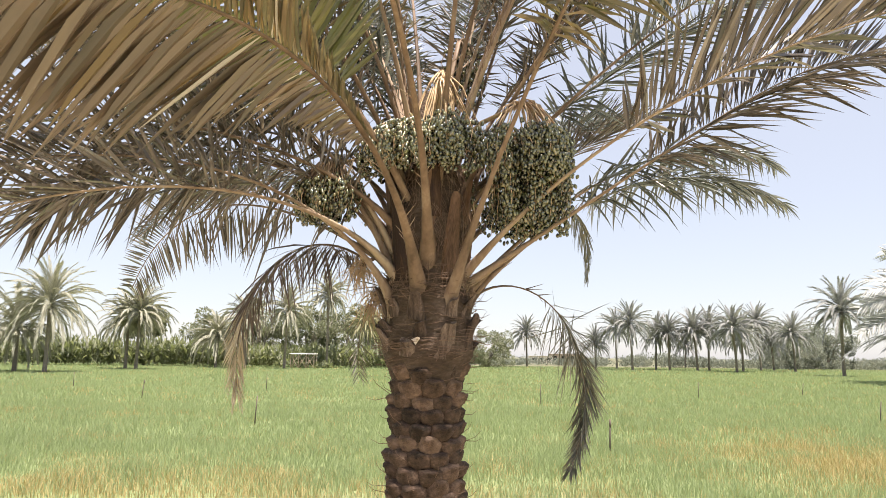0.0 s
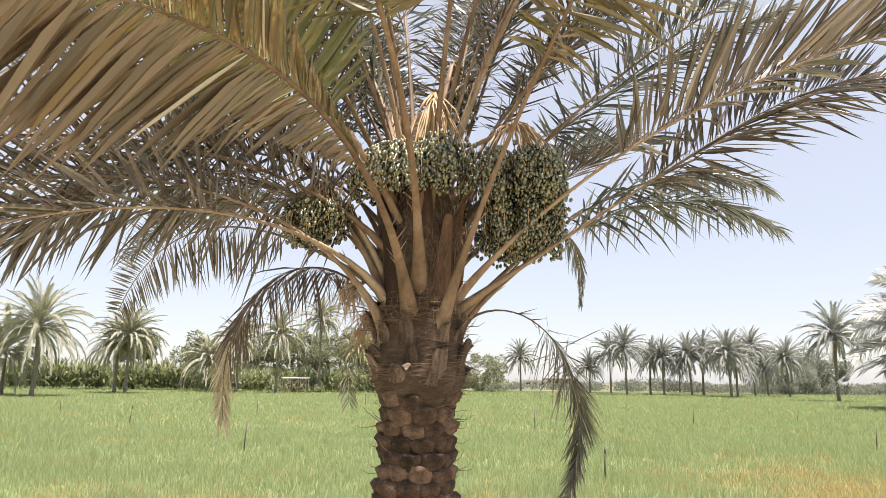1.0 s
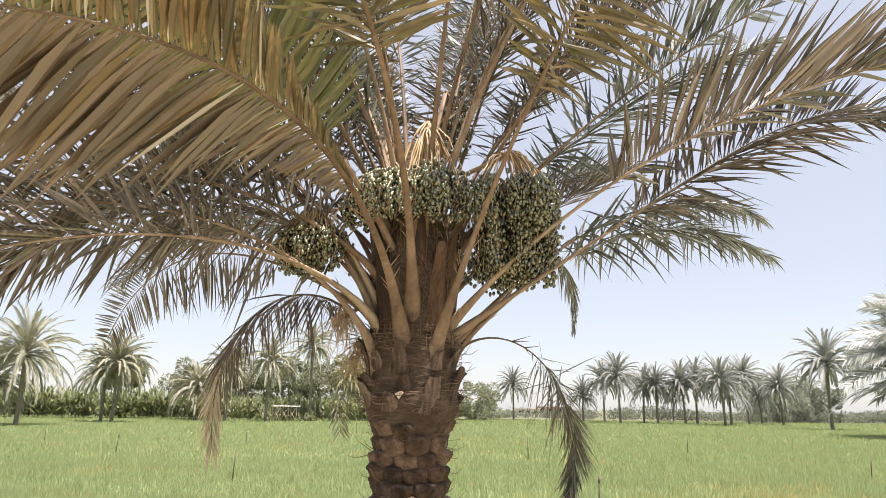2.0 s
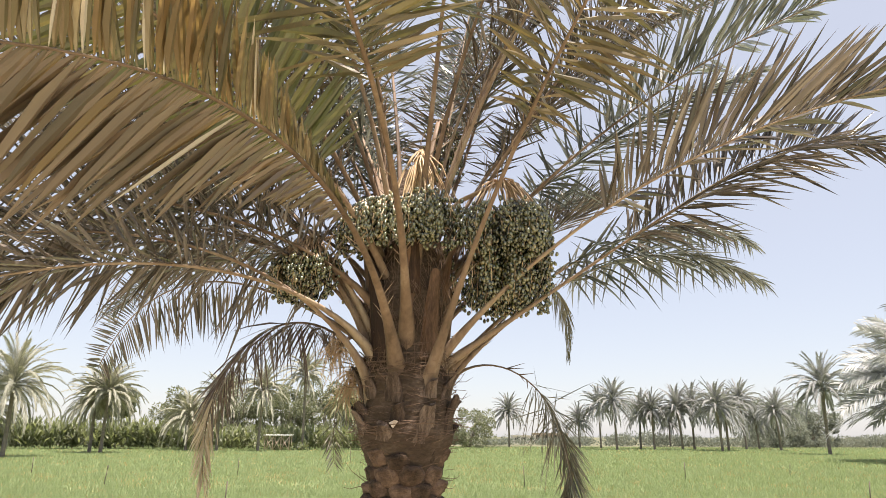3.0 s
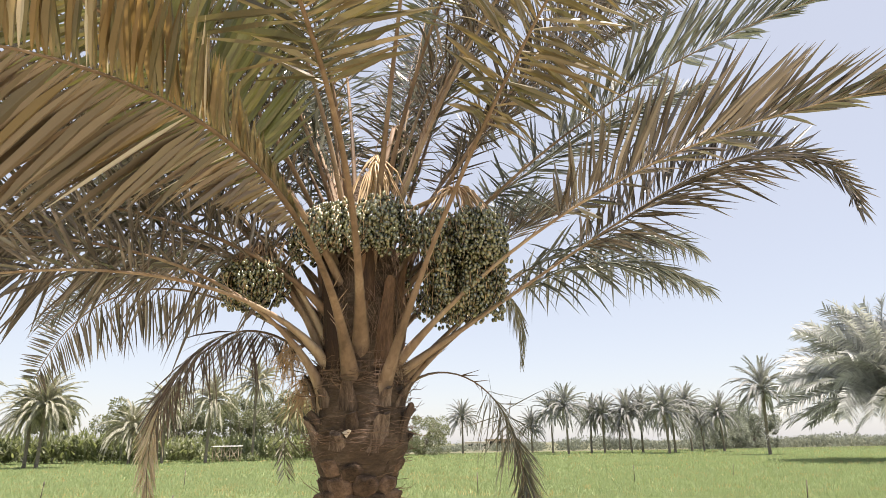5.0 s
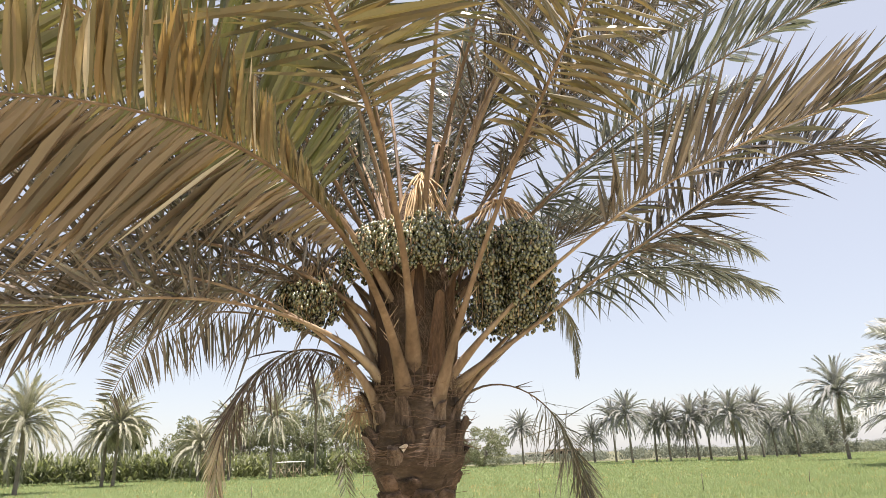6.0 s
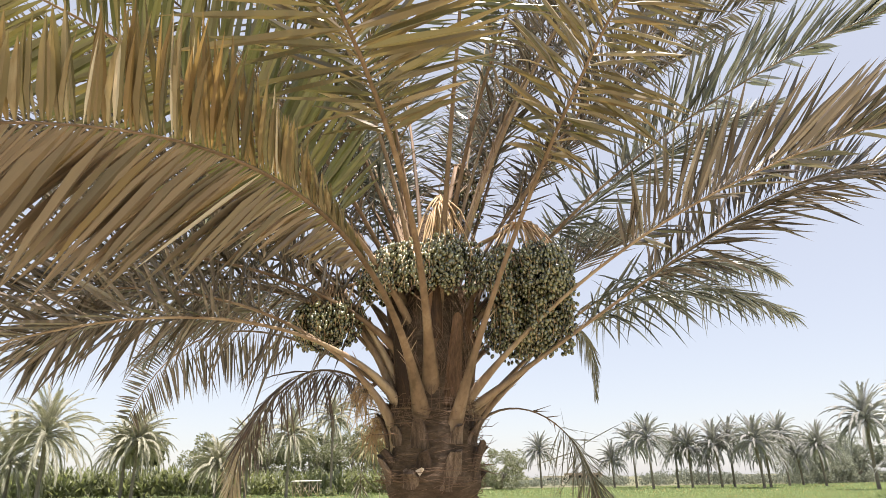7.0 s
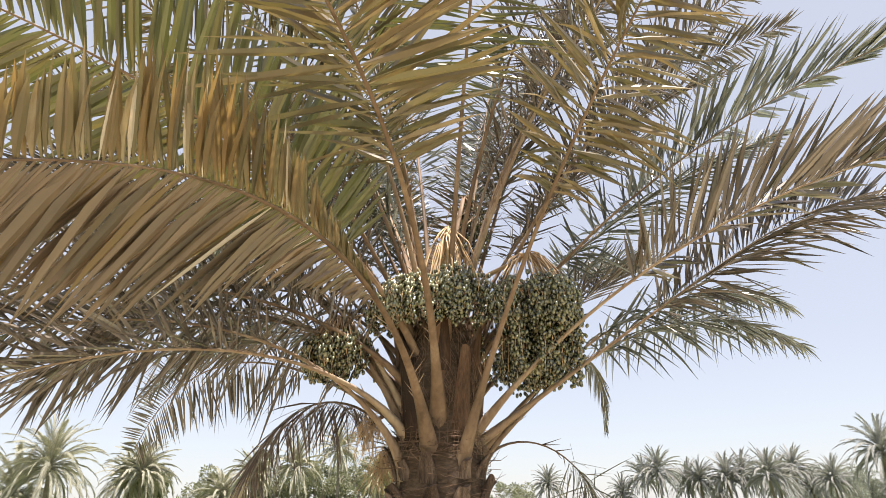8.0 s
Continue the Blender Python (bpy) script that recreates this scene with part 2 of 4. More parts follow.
def ground_mat():
    m, n, l, b = node_mat("field_soil")
    big, fine = tex(n, l, 0.12, 5, 0.6), tex(n, l, 9, 5, 0.7)
    fac = math_node(n, l, "ADD", math_node(n, l, "MULTIPLY", big, 0.6), math_node(n, l, "MULTIPLY", fine, 0.4))
    green = ramp(n, l, fac, [(0.3, (0.15, 0.185, 0.085)), (0.5, (0.20, 0.24, 0.115)), (0.7, (0.26, 0.285, 0.145))])
    scrub_soil = ramp(n, l, fac, [(0.3, (0.10, 0.105, 0.065)), (0.7, (0.17, 0.165, 0.11))])
    # Unseen pale sand round the camera, added to bounce warm light upward.
    bounce_sand = ramp(n, l, fac, [(0.3, (0.32, 0.27, 0.19)), (0.7, (0.46, 0.39, 0.275))])
    c = n.new("ShaderNodeTexCoord")
    ln = n.new("ShaderNodeVectorMath")
    ln.operation = "LENGTH"
    l.new(c.outputs["Object"], ln.inputs[0])
    reach = math_node(n, l, "ADD", ln.outputs["Value"], math_node(n, l, "MULTIPLY", tex(n, l, 0.5, 4), 3.0))

    def from_to(a, z):
        r = n.new("ShaderNodeMapRange")
        l.new(reach, r.inputs["Value"])
        r.inputs["From Min"].default_value, r.inputs["From Max"].default_value = a, z
        return r.outputs[0]

    near = mixc(n, l, from_to(6.5, 9.5), bounce_sand, green)
    l.new(mixc(n, l, from_to(98, 116), near, scrub_soil), b.inputs["Base Color"])
    b.inputs["Roughness"].default_value = 0.95
    b.inputs["Specular IOR Level"].default_value = 0.1
    bump(n, l, b, fine, 0.8, 0.08)
    return m


SOIL = ground_mat()

# ---- mesh helpers ----


def make_mesh(name, verts, faces, mat, smooth=False):
    me = bpy.data.meshes.new(name)
    me.from_pydata([tuple(v) for v in verts], [], faces)
    me.materials.append(mat)
    if smooth:
        me.polygons.foreach_set("use_smooth", [True] * len(me.polygons))
    me.update()
    return me


def part(name, me, parent, label="", m=None, kind=""):
    ob = new(name, me)
    ob.parent = parent
    if m is not None:
        ob.matrix_basis = m
    if label or kind:
        tagged(ob, label, kind=kind)
    return ob


def root(name, place, label, category, group="", kind=""):
    ob = new(name)
    ob.empty_display_size = 0.2
    ob.matrix_basis = Matrix.Translation(place)
    return tagged(ob, label, category, group, kind)


def tube(verts, faces, pts, radii, sides=8, flat=1.0, side_way=None, cap=True):
    """Sweep a ring along pts. flat squeezes it across side_way."""
    base = len(verts)
    n = len(pts)
    for k in range(n):
        t = (pts[min(k + 1, n - 1)] - pts[max(k - 1, 0)]).normalized()
        s = side_way if side_way else (Vector((0, 0, 1)) if abs(t.z) < 0.9 else Vector((1, 0, 0)))
        u = (s - t * s.dot(t)).normalized()
        w = t.cross(u)
        for j in range(sides):
            a = 2 * math.pi * j / sides
            verts.append(pts[k] + u * (radii[k] * math.cos(a)) + w * (radii[k] * flat * math.sin(a)))
    for k in range(n - 1):
        for j in range(sides):
            a, b = base + k * sides + j, base + k * sides + (j + 1) % sides
            faces.append((a, b, b + sides, a + sides))
    if cap:
        faces.append(tuple(base + j for j in reversed(range(sides))))
        faces.append(tuple(base + (n - 1) * sides + j for j in range(sides)))


def blade(verts, faces, base, way, up, length, width, sag=0.0, fold=0.25, curl=0.0):
    """A folded strap that narrows to a point: ten vertices, six faces."""
    side = way.cross(up).normalized()
    k = len(verts)
    for s, w in ((0, 0.22), (0.3, 1.0), (0.7, 0.72)):
        p = base + way * (length * s) + Vector((0, 0, -1)) * (sag * length * s * s) + side * (curl * length * s * s)
        e = side * (width * w * 0.5)
        f = up * (width * w * fold)
        verts += [p - e + f, p, p + e + f]
    verts.append(base + way * length + Vector((0, 0, -1)) * (sag * length) + side * (curl * length))
    for r in (0, 3):
        faces += [(k + r, k + r + 1, k + r + 4, k + r + 3), (k + r + 1, k + r + 2, k + r + 5, k + r + 4)]
    faces += [(k + 6, k + 7, k + 9), (k + 7, k + 8, k + 9)]


def curve_points(start, az, e0, e1, bend, length, turn, n=28):
    """A frond's midrib: its rise goes from e0 to e1 degrees, its heading turns by turn."""
    p, out = Vector(start), [Vector(start)]
    for k in range(n):
        s = (k + 0.5) / n
        el, a = radians(e0 + (e1 - e0) * s ** bend), radians(az + turn * s)
        p = p + Vector((math.cos(el) * math.cos(a), math.cos(el) * math.sin(a), math.sin(el))) * (length / n)
        out.append(p.copy())
    return out


def along(pts, s):
    f = min(max(s, 0), 0.9999) * (len(pts) - 1)
    k = int(f)
    return pts[k].lerp(pts[k + 1], f - k), (pts[k + 1] - pts[k]).normalized()


# ---- ground ----


def build_ground():
    rings, spokes = [0.0, 4, 10, 20, 40, 70, 110, 200, 400, 900, 2500], 72
    verts, faces = [Vector((0, 0, 0))], []
    for r in rings[1:]:
        for j in range(spokes):
            a = 2 * math.pi * j / spokes
            x, y = r * math.cos(a), r * math.sin(a)
            z = 0.06 * (noise.noise((x * 0.1, y * 0.1, 0))) if 10 < r < 200 else 0
            verts.append(Vector((x, y, z)))
    for j in range(spokes):
        faces.append((0, 1 + j, 1 + (j + 1) % spokes))
    for k in range(len(rings) - 2):
        for j in range(spokes):
            a, b = 1 + k * spokes + j, 1 + k * spokes + (j + 1) % spokes
            faces.append((a, a + spokes, b + spokes, b))
    g = new("ground", make_mesh("ground", verts, faces, SOIL, True))
    tagged(g, "flat irrigated field with green grass and unseen added sand nearby", "ground", kind="structure")


build_ground()


def dryness(x, y):
    """How dry the grass stands at a place, 0 to 1."""
    d = math.exp(-(((x - 6.6) / 2.1) ** 2 + ((y - 9.0) / 3.0) ** 2)) * 0.95
    d += math.exp(-(((x + 3.6) / 4.2) ** 2 + ((y - 6.9) / 1.7) ** 2)) * 0.75
    d += 0.35 * max(0.0, noise.noise((x * 0.22, y * 0.22, 3.0)))
    return d + 0.5 * noise.noise((x * 0.9, y * 0.9, 7.0))


def build_grass():
    rng = np.random.default_rng(5)
    sets = {False: [], True: []}
    for y0, y1, dens, wide, tall in ((3.0, 7.0, 420, 0.005, 0.15), (7.0, 12.0, 1100, 0.006, 0.17), (12.0, 20.0, 520, 0.009, 0.18),
                                     (20.0, 34.0, 170, 0.018, 0.18), (34.0, 62.0, 48, 0.045, 0.18), (62.0, 105.0, 10, 0.14, 0.18)):
        area = (y1 * y1 - y0 * y0) * 0.5 * 2 * 0.86
        count = int(area * dens)
        y = np.sqrt(rng.uniform(y0 * y0, y1 * y1, count))
        x = rng.uniform(-0.86, 0.86, count) * y
        for a, b in zip(x, y):
            clump = noise.noise((a * 0.8, b * 0.8, 0.0)) + 0.6 * noise.noise((a * 3.1, b * 3.1, 4.0))
            dry = rng.random() < dryness(a, b) * 1.05
            h = tall * (0.85 + 0.45 * clump) * rng.uniform(0.6, 1.25) * (0.9 if dry else 1.0)
            sets[dry].append((a, b, max(h, 0.04), wide * rng.uniform(0.6, 1.5)))
    for dry, rows in sets.items():
        r = np.array(rows)
        n = len(r)
        ang, lean = rng.uniform(0, 2 * math.pi, n), rng.uniform(0.08, 0.75, n) * r[:, 2]
        face = rng.uniform(0, 2 * math.pi, n)
        wx, wy = np.cos(face) * r[:, 3] * 0.5, np.sin(face) * r[:, 3] * 0.5
        v = np.zeros((n, 5, 3))
        v[:, 0] = np.stack([r[:, 0] - wx, r[:, 1] - wy, np.full(n, -0.02)], -1)
        v[:, 1] = np.stack([r[:, 0] + wx, r[:, 1] + wy, np.full(n, -0.02)], -1)
        mx, my, mz = r[:, 0] + np.cos(ang) * lean * 0.3, r[:, 1] + np.sin(ang) * lean * 0.3, r[:, 2] * 0.6
        v[:, 2] = np.stack([mx + wx * 0.8, my + wy * 0.8, mz], -1)
        v[:, 3] = np.stack([mx - wx * 0.8, my - wy * 0.8, mz], -1)
        v[:, 4] = np.stack([r[:, 0] + np.cos(ang) * lean, r[:, 1] + np.sin(ang) * lean, r[:, 2]], -1)
        me = bpy.data.meshes.new("grass")
        me.vertices.add(n * 5)
        me.vertices.foreach_set("co", v.reshape(-1))
        me.loops.add(n * 7)
        me.polygons.add(n * 2)
        b = (np.arange(n) * 5)[:, None]
        me.loops.foreach_set("vertex_index", (b + np.array([0, 1, 2, 3, 3, 2, 4])).reshape(-1))
        st = (np.arange(n) * 7)[:, None]
        me.polygons.foreach_set("loop_start", (st + np.array([0, 4])).reshape(-1))
        me.update(calc_edges=True)
        me.materials.append(GRASS_DRY if dry else GRASS)
        g = new("dry_grass" if dry else "field_grass", me)
        tagged(g, "straw-coloured dry grass patches at the edge of the field" if dry else "knee-high bright green fodder grass covering the field",
               "grass", kind="stuff")


build_grass()

# ---- the date palm ----
CX, CY = -0.13, 3.1
palm = root("date_palm", (CX, CY, 0), "bearing date palm with a fibrous brown trunk and arching fronds", "palm tree")
ORIGIN = Vector((CX, CY, 0))


def trunk_radius(z):
    knots = ((0, 0.225), (0.4, 0.178), (1.3, 0.16), (1.5, 0.176), (1.62, 0.225), (1.85, 0.215), (2.1, 0.175), (2.4, 0.135), (2.75, 0.10), (3.0, 0.04))
    for (a, ra), (b, rb) in zip(knots, knots[1:]):
        if z <= b:
            return ra + (rb - ra) * (z - a) / (b - a)
    return 0.03


def core_radius(z):
    """The trunk with the fibre mat that wraps the upper leaf stalks."""
    rise, fall = min(max((z - 2.02) / 0.26, 0), 1), min(max((z - 2.45) / 0.3, 0), 1)
    return trunk_radius(z) + 0.05 * rise * rise * (3 - 2 * rise) * (1 - fall)


def build_trunk():
    verts, faces, rows, cols = [], [], 110, 56
    for k in range(rows + 1):
        z = 3.0 * k / rows
        for j in range(cols):
            a = 2 * math.pi * j / cols
            r = core_radius(z) * (0.93 if z < 1.5 else 1.0) * (1 + 0.07 * noise.noise((math.cos(a) * 3, math.sin(a) * 3, z * 7)) + 0.05 * noise.noise((math.cos(a) * 9, math.sin(a) * 9, z * 22)))
            verts.append(Vector((r * math.cos(a), r * math.sin(a), z - 0.02)))
    for k in range(rows):
        for j in range(cols):
            a, b = k * cols + j, k * cols + (j + 1) % cols
            faces.append((a, b, b + cols, a + cols))
    faces.append(tuple(range(rows * cols, rows * cols + cols)))
    part("trunk", make_mesh("trunk", verts, faces, BARK, True), palm, "dark fibrous trunk core")


def boot_mesh(seed, w, h, d):
    """An old leaf base: a rounded lump, broad at its worn upper lip, tucked in below."""
    rng = random.Random(seed)
    verts, faces, rings, seg = [Vector((0, -d, h * 0.62))], [], 5, 14
    for k in range(1, rings + 1):
        r = k / rings
        for j in range(seg):
            a = 2 * math.pi * j / seg
            ca, sa = math.cos(a), math.sin(a)
            x = math.copysign(abs(ca) ** 0.55, ca) * w * 0.5 * r * (1.0 if sa > 0 else 1 + 0.28 * sa)
            z = h * 0.55 + math.copysign(abs(sa) ** 0.65, sa) * h * (0.45 if sa > 0 else 0.62) * r
            out = d * (1 - r ** 4.5) * (1 + 0.7 * sa * r) - 0.03 * r ** 6
            wob = 1 + 0.16 * noise.noise((ca * 2 + seed * 3.1, sa * 2, r * 2))
            verts.append(Vector((x * wob, -out * wob + rng.uniform(-1, 1) * 0.004, z + rng.uniform(-1, 1) * 0.006)))
    for j in range(seg):
        faces.append((0, 1 + (j + 1) % seg, 1 + j))
        for k in range(rings - 1):
            a, c = 1 + k * seg + j, 1 + k * seg + (j + 1) % seg
            faces.append((a, c, c + seg, a + seg))
    return make_mesh("leaf_base", verts, faces, BOOT, True)


def build_boots():
    kinds = [boot_mesh(s, 0.128 + 0.008 * (s % 3), 0.100 + 0.008 * (s % 2), 0.026 + 0.005 * (s % 4)) for s in range(6)]
    rng = random.Random(11)
    for row in range(23):
        z = 0.0 + row * 0.066
        for j in range(9):
            a = 360 * (j + 0.5 * (row % 2)) / 9 + row * 1.2 + rng.uniform(-3, 3)
            r = trunk_radius(z) - 0.010
            m = (Matrix.Rotation(radians(a + 90), 4, "Z") @ Matrix.Translation((0, -r, z + rng.uniform(-0.012, 0.012)))
                 @ Matrix.Rotation(radians(rng.uniform(-6, 6)), 4, "Y") @ Matrix.Diagonal((rng.uniform(0.88, 1.08), rng.uniform(0.7, 1.3), rng.uniform(0.88, 1.12), 1)))
            part("leaf_base", kinds[rng.randrange(6)], palm, m=m)


def stub_mesh(seed, w, h, d):
    rng = random.Random(seed)
    verts, faces, nv, nu = [], [], 6, 10
    for iv in range(nv + 1):
        v = iv / nv
        half = w * 0.5 * (1.55 - 0.8 * v)
        dep = d * (1.1 - 0.35 * v)
        for iu in range(nu):
            a = 2 * math.pi * iu / nu
            verts.append(Vector((half * math.cos(a), dep * math.sin(a) * 0.6 - 0.03 * v * v, v * h * (1 + 0.10 * math.cos(a + seed) * v) + rng.uniform(-1, 1) * 0.003)))
    for iv in range(nv):
        for iu in range(nu):
            a, b = iv * nu + iu, iv * nu + (iu + 1) % nu
            faces.append((a, b, b + nu, a + nu))
    faces.append(tuple(nv * nu + iu for iu in range(nu)))
    return make_mesh("petiole_stub", verts, faces, STUB, False)


def build_stubs():
    kinds = [stub_mesh(s, 0.058 + 0.014 * (s % 3), 0.085 + 0.035 * (s % 4), 0.034) for s in range(5)]
    rng = random.Random(4)
    for row, (z, count, off) in enumerate(((1.60, 9, 10), (1.68, 8, 34), (1.78, 9, 62))):
        for j in range(count):
            a = off + 360 * j / count + rng.uniform(-7, 7)
            r = trunk_radius(z) - 0.018
            m = (Matrix.Rotation(radians(a + 90), 4, "Z") @ Matrix.Translation((0, -r, z + rng.uniform(-0.02, 0.02))) @ Matrix.Rotation(radians(rng.uniform(6, 18)), 4, "X")
                 @ Matrix.Rotation(radians(rng.uniform(-6, 6)), 4, "Y"))
            part("petiole_stub", kinds[rng.randrange(5)], palm, m=m)


def build_fibre():
    """Loose sheath strands wound round the top of the trunk."""
    rng = random.Random(8)
    verts, faces = [], []
    for k in range(230):
        z = rng.choice((rng.gauss(1.64, 0.07), rng.gauss(1.93, 0.05), rng.uniform(1.5, 2.6)))
        a0, span, tilt = rng.uniform(0, 360), rng.uniform(25, 95), rng.uniform(-0.05, 0.05)
        pts = []
        for i in range(9):
            a = radians(a0 + span * i / 8)
            r = trunk_radius(z) * 1.03 + 0.012 + rng.uniform(0, 0.012) + 0.05 * (i in (0, 8)) * rng.random()
            pts.append(Vector((r * math.cos(a), r * math.sin(a), z + tilt * i / 8 + rng.uniform(-1, 1) * 0.006)))
        tube(verts, faces, pts, [rng.uniform(0.0006, 0.0016)] * 9, 4, cap=False)
    for k in range(120):
        a, z = radians(rng.uniform(0, 360)), rng.uniform(0.2, 1.9)
        p = Vector((math.cos(a), math.sin(a), 0)) * (trunk_radius(z) + 0.03) + Vector((0, 0, z))
        d = Vector((math.cos(a), math.sin(a), rng.uniform(-0.3, 0.9))).normalized()
        ln = rng.uniform(0.03, 0.11)
        tube(verts, faces, [p - d * 0.03, p + d * ln * 0.6, p + d * ln + Vector((0, 0, 0.02))], [0.0022, 0.0014, 0.0005], 4, cap=False)
    for k in range(620):
        a, z = radians(rng.uniform(0, 360)), rng.uniform(1.86, 2.55)
        pts, lean = [], rng.uniform(-0.5, 0.5)
        ln = rng.uniform(0.08, 0.22)
        for i in range(5):
            b, zz = a + lean * i / 4, z + ln * i / 4
            r = core_radius(zz) * 1.02 + 0.004 + rng.uniform(0, 0.014)
            pts.append(Vector((r * math.cos(b), r * math.sin(b), zz)))
        tube(verts, faces, pts, [0.0011, 0.0015, 0.0014, 0.0011, 0.0006], 4, cap=False)
    part("fibre", make_mesh("fibre", verts, faces, FIBRE), palm, "loose brown sheath fibre", kind="stuff")


def build_sheaths():
    kinds = []
    for s in range(4):
        me = stub_mesh(20 + s, 0.062 + 0.012 * s, 0.34 + 0.06 * s, 0.05)
        me.materials.clear()
        me.materials.append(SHEATH)
        kinds.append(me)
    rng = random.Random(14)
    for z, count, off in ((1.95, 5, 20), (2.12, 5, 50), (2.26, 4, 15)):
        for j in range(count):
            a = off + 360 * j / count + rng.uniform(-8, 8)
            m = (Matrix.Rotation(radians(a + 90), 4, "Z") @ Matrix.Translation((0, -core_radius(z) + 0.022, z)) @ Matrix.Rotation(radians(rng.uniform(0, 6)), 4, "X")
                 @ Matrix.Rotation(radians(rng.uniform(-5, 5)), 4, "Y"))
            part("leaf_sheath", kinds[rng.randrange(4)], palm, m=m)
    chip = stub_mesh(31, 0.020, 0.030, 0.010)
    chip.materials.clear()
    chip.materials.append(CHIP)
    part("torn_chip", chip, palm, "pale torn chip of leaf base", Matrix.Translation((-0.055, -0.235, 1.655)) @ Matrix.Rotation(radians(50), 4, "Y"))


LEAFLET_KINDS = {}


def leaflet_kind(mat, sag_step):
    key = (mat.name, sag_step)
    if key not in LEAFLET_KINDS:
        v, f = [], []
        blade(v, f, Vector((0, 0, 0)), Vector((1, 0, 0)), Vector((0, 0, 1)), 1.0, 1.0, 0.0, 0.22, 0.0)
        bowed = [Vector((p.x, p.y, p.z - sag_step * 0.05 * p.x * p.x * 12)) for p in v]
        LEAFLET_KINDS[key] = make_mesh("leaflet", bowed, f, mat)
    return LEAFLET_KINDS[key]


FRONDS = [0]


def palm_frond(az, zb, e0, e1, bend, length, turn, leaf=0.45, bare=0.2, sag=0.06, lift=14, tone=0.0, dry=0.0, near=False, fresh=False, roll=0.0, fan=72, fan2=None, mess=1.0, stout=1.0, short2=1.0, taper=44, pairs=None, wide=0.0, thin2=1.0, loose=0.0, straw=2.0, taper2=None, twist=None, grow=(0.45, 3.2), gap=(2.0, 2.0), warm=(2.0, 2.0), plume=True, label=""):
    """One frond: a broad-based stalk that narrows to a midrib, with folded leaflets in two loose ranks."""
    FRONDS[0] += 1
    rng = random.Random(100 + FRONDS[0])
    wide = wide or (0.023 if tone > 0.3 else 0.019)
    a = radians(az)
    rb = trunk_radius(zb) - 0.02
    start = Vector((rb * math.cos(a), rb * math.sin(a), zb))
    pts = curve_points(start, az, e0, e1, bend, length, turn)
    n = len(pts)
    radii = []
    for k in range(n):
        s = k / (n - 1)
        radii.append(stout * (0.0035 + 0.0150 * (1 - s) ** 1.6) + (0.018 if dry else 0.026 if zb < 2.2 else 0.014) * math.exp(-(s / 0.075) ** 1.3))
    verts, faces = [], []
    side0 = Vector((-math.sin(a), math.cos(a), 0))
    root_point = start + Vector((-0.04 * math.cos(a), -0.04 * math.sin(a), -0.30))
    tube(verts, faces, [root_point, root_point.lerp(start, 0.55)] + pts, [radii[0] * 1.2, radii[0] * 1.12] + radii, 8, 0.62, side0)
    skin = RACHIS_DRY if dry > 0 else PETIOLE
    text = label or ("dry brown hanging frond" if dry > 0.5 else "wilted drooping frond" if dry > 0 else "olive-bronze arching frond" if tone > 0.3 else "grey-green arching frond")
    fr = part("frond", make_mesh("frond", verts, faces, skin, True), palm, text)
    mat = LEAF_DRY if dry > 0.5 else LEAF_WILT if dry > 0 else LEAF_BRONZE if tone > 0.7 else LEAF_OLIVE if tone > 0.3 else LEAF_SHADE if tone > 0.1 else LEAF_GREEN
    mat = LEAF_FRESH if fresh else mat
    piece = {LEAF_FRESH: LEAF_FRESH_PIECE, LEAF_BRONZE: LEAF_BRONZE_PIECE, LEAF_OLIVE: LEAF_OLIVE_PIECE}.get(mat, LEAF_OLIVE_PIECE)
    pairs = pairs or int(length * (1 - bare) * (36 if tone > 0.3 else 44))
    if plume and not near and not dry:
        leaf, pairs, mess = leaf * 0.72, int(pairs * 1.25), max(mess, 1.9)
    v, f, pv, pf = [], [], [], []
    spines, sf = [], []
    for side in (-1, 1):
        count = pairs if side > 0 else int(pairs / thin2)
        for k in range(count):
            t = (k + rng.uniform(0.1, 0.9)) / count
            s = bare + (1 - bare) * t
            p, way = along(pts, s)
            across = way.cross(Vector((0, 0, 1)))
            if across.length < 0.05:
                across = side0.copy()
            across.normalize()
            up = across.cross(way).normalized()
            q = Matrix.Rotation(radians(roll), 3, way)
            across, up = q @ across, q @ up
            swell = min(1.0, grow[0] + t * grow[1]) * (1 - 0.62 * max(0, t - 0.45) / 0.55)
            if gap[0] < t < gap[1] and rng.random() < 0.85:
                continue
            ln = leaf * swell * rng.uniform(0.86, 1.12) * (1.0 if side > 0 else short2)
            narrow = taper if side > 0 or taper2 is None else taper2
            ang = radians((fan if side > 0 or fan2 is None else fan2) - narrow * t + rng.uniform(-7, 7) * mess)
            rise = radians(lift + rng.choice((-16, 0, 10, 22)) * mess * (1 - 0.5 * t) + rng.uniform(-6, 6))
            if t < loose:
                ang, rise, ln = radians(rng.uniform(35, 115)), radians(rng.uniform(-75, 75)), leaf * rng.uniform(0.7, 1.35)
            d = (way * math.cos(ang) + (across * side * math.cos(rise) + up * math.sin(rise)) * math.sin(ang)).normalized()
            droop = sag * rng.uniform(0.5, 1.5)
            if t < loose and rng.random() < 0.7:
                droop = rng.uniform(0.5, 1.2)
            d = (d + Vector((0, 0, -1)) * droop * (1.6 if dry else 0.8)).normalized()
            nrm = (up - d * up.dot(d)).normalized()
            nrm = Matrix.Rotation(radians(rng.gauss(0, (16 if near else 58) if twist is None else twist)), 3, d) @ nrm
            w = wide * rng.uniform(0.75, 1.2) * (0.8 if dry else 1) * (1.0 if side > 0 else (0.4 + 0.6 * short2) * thin2) * (0.75 + 0.25 * swell)
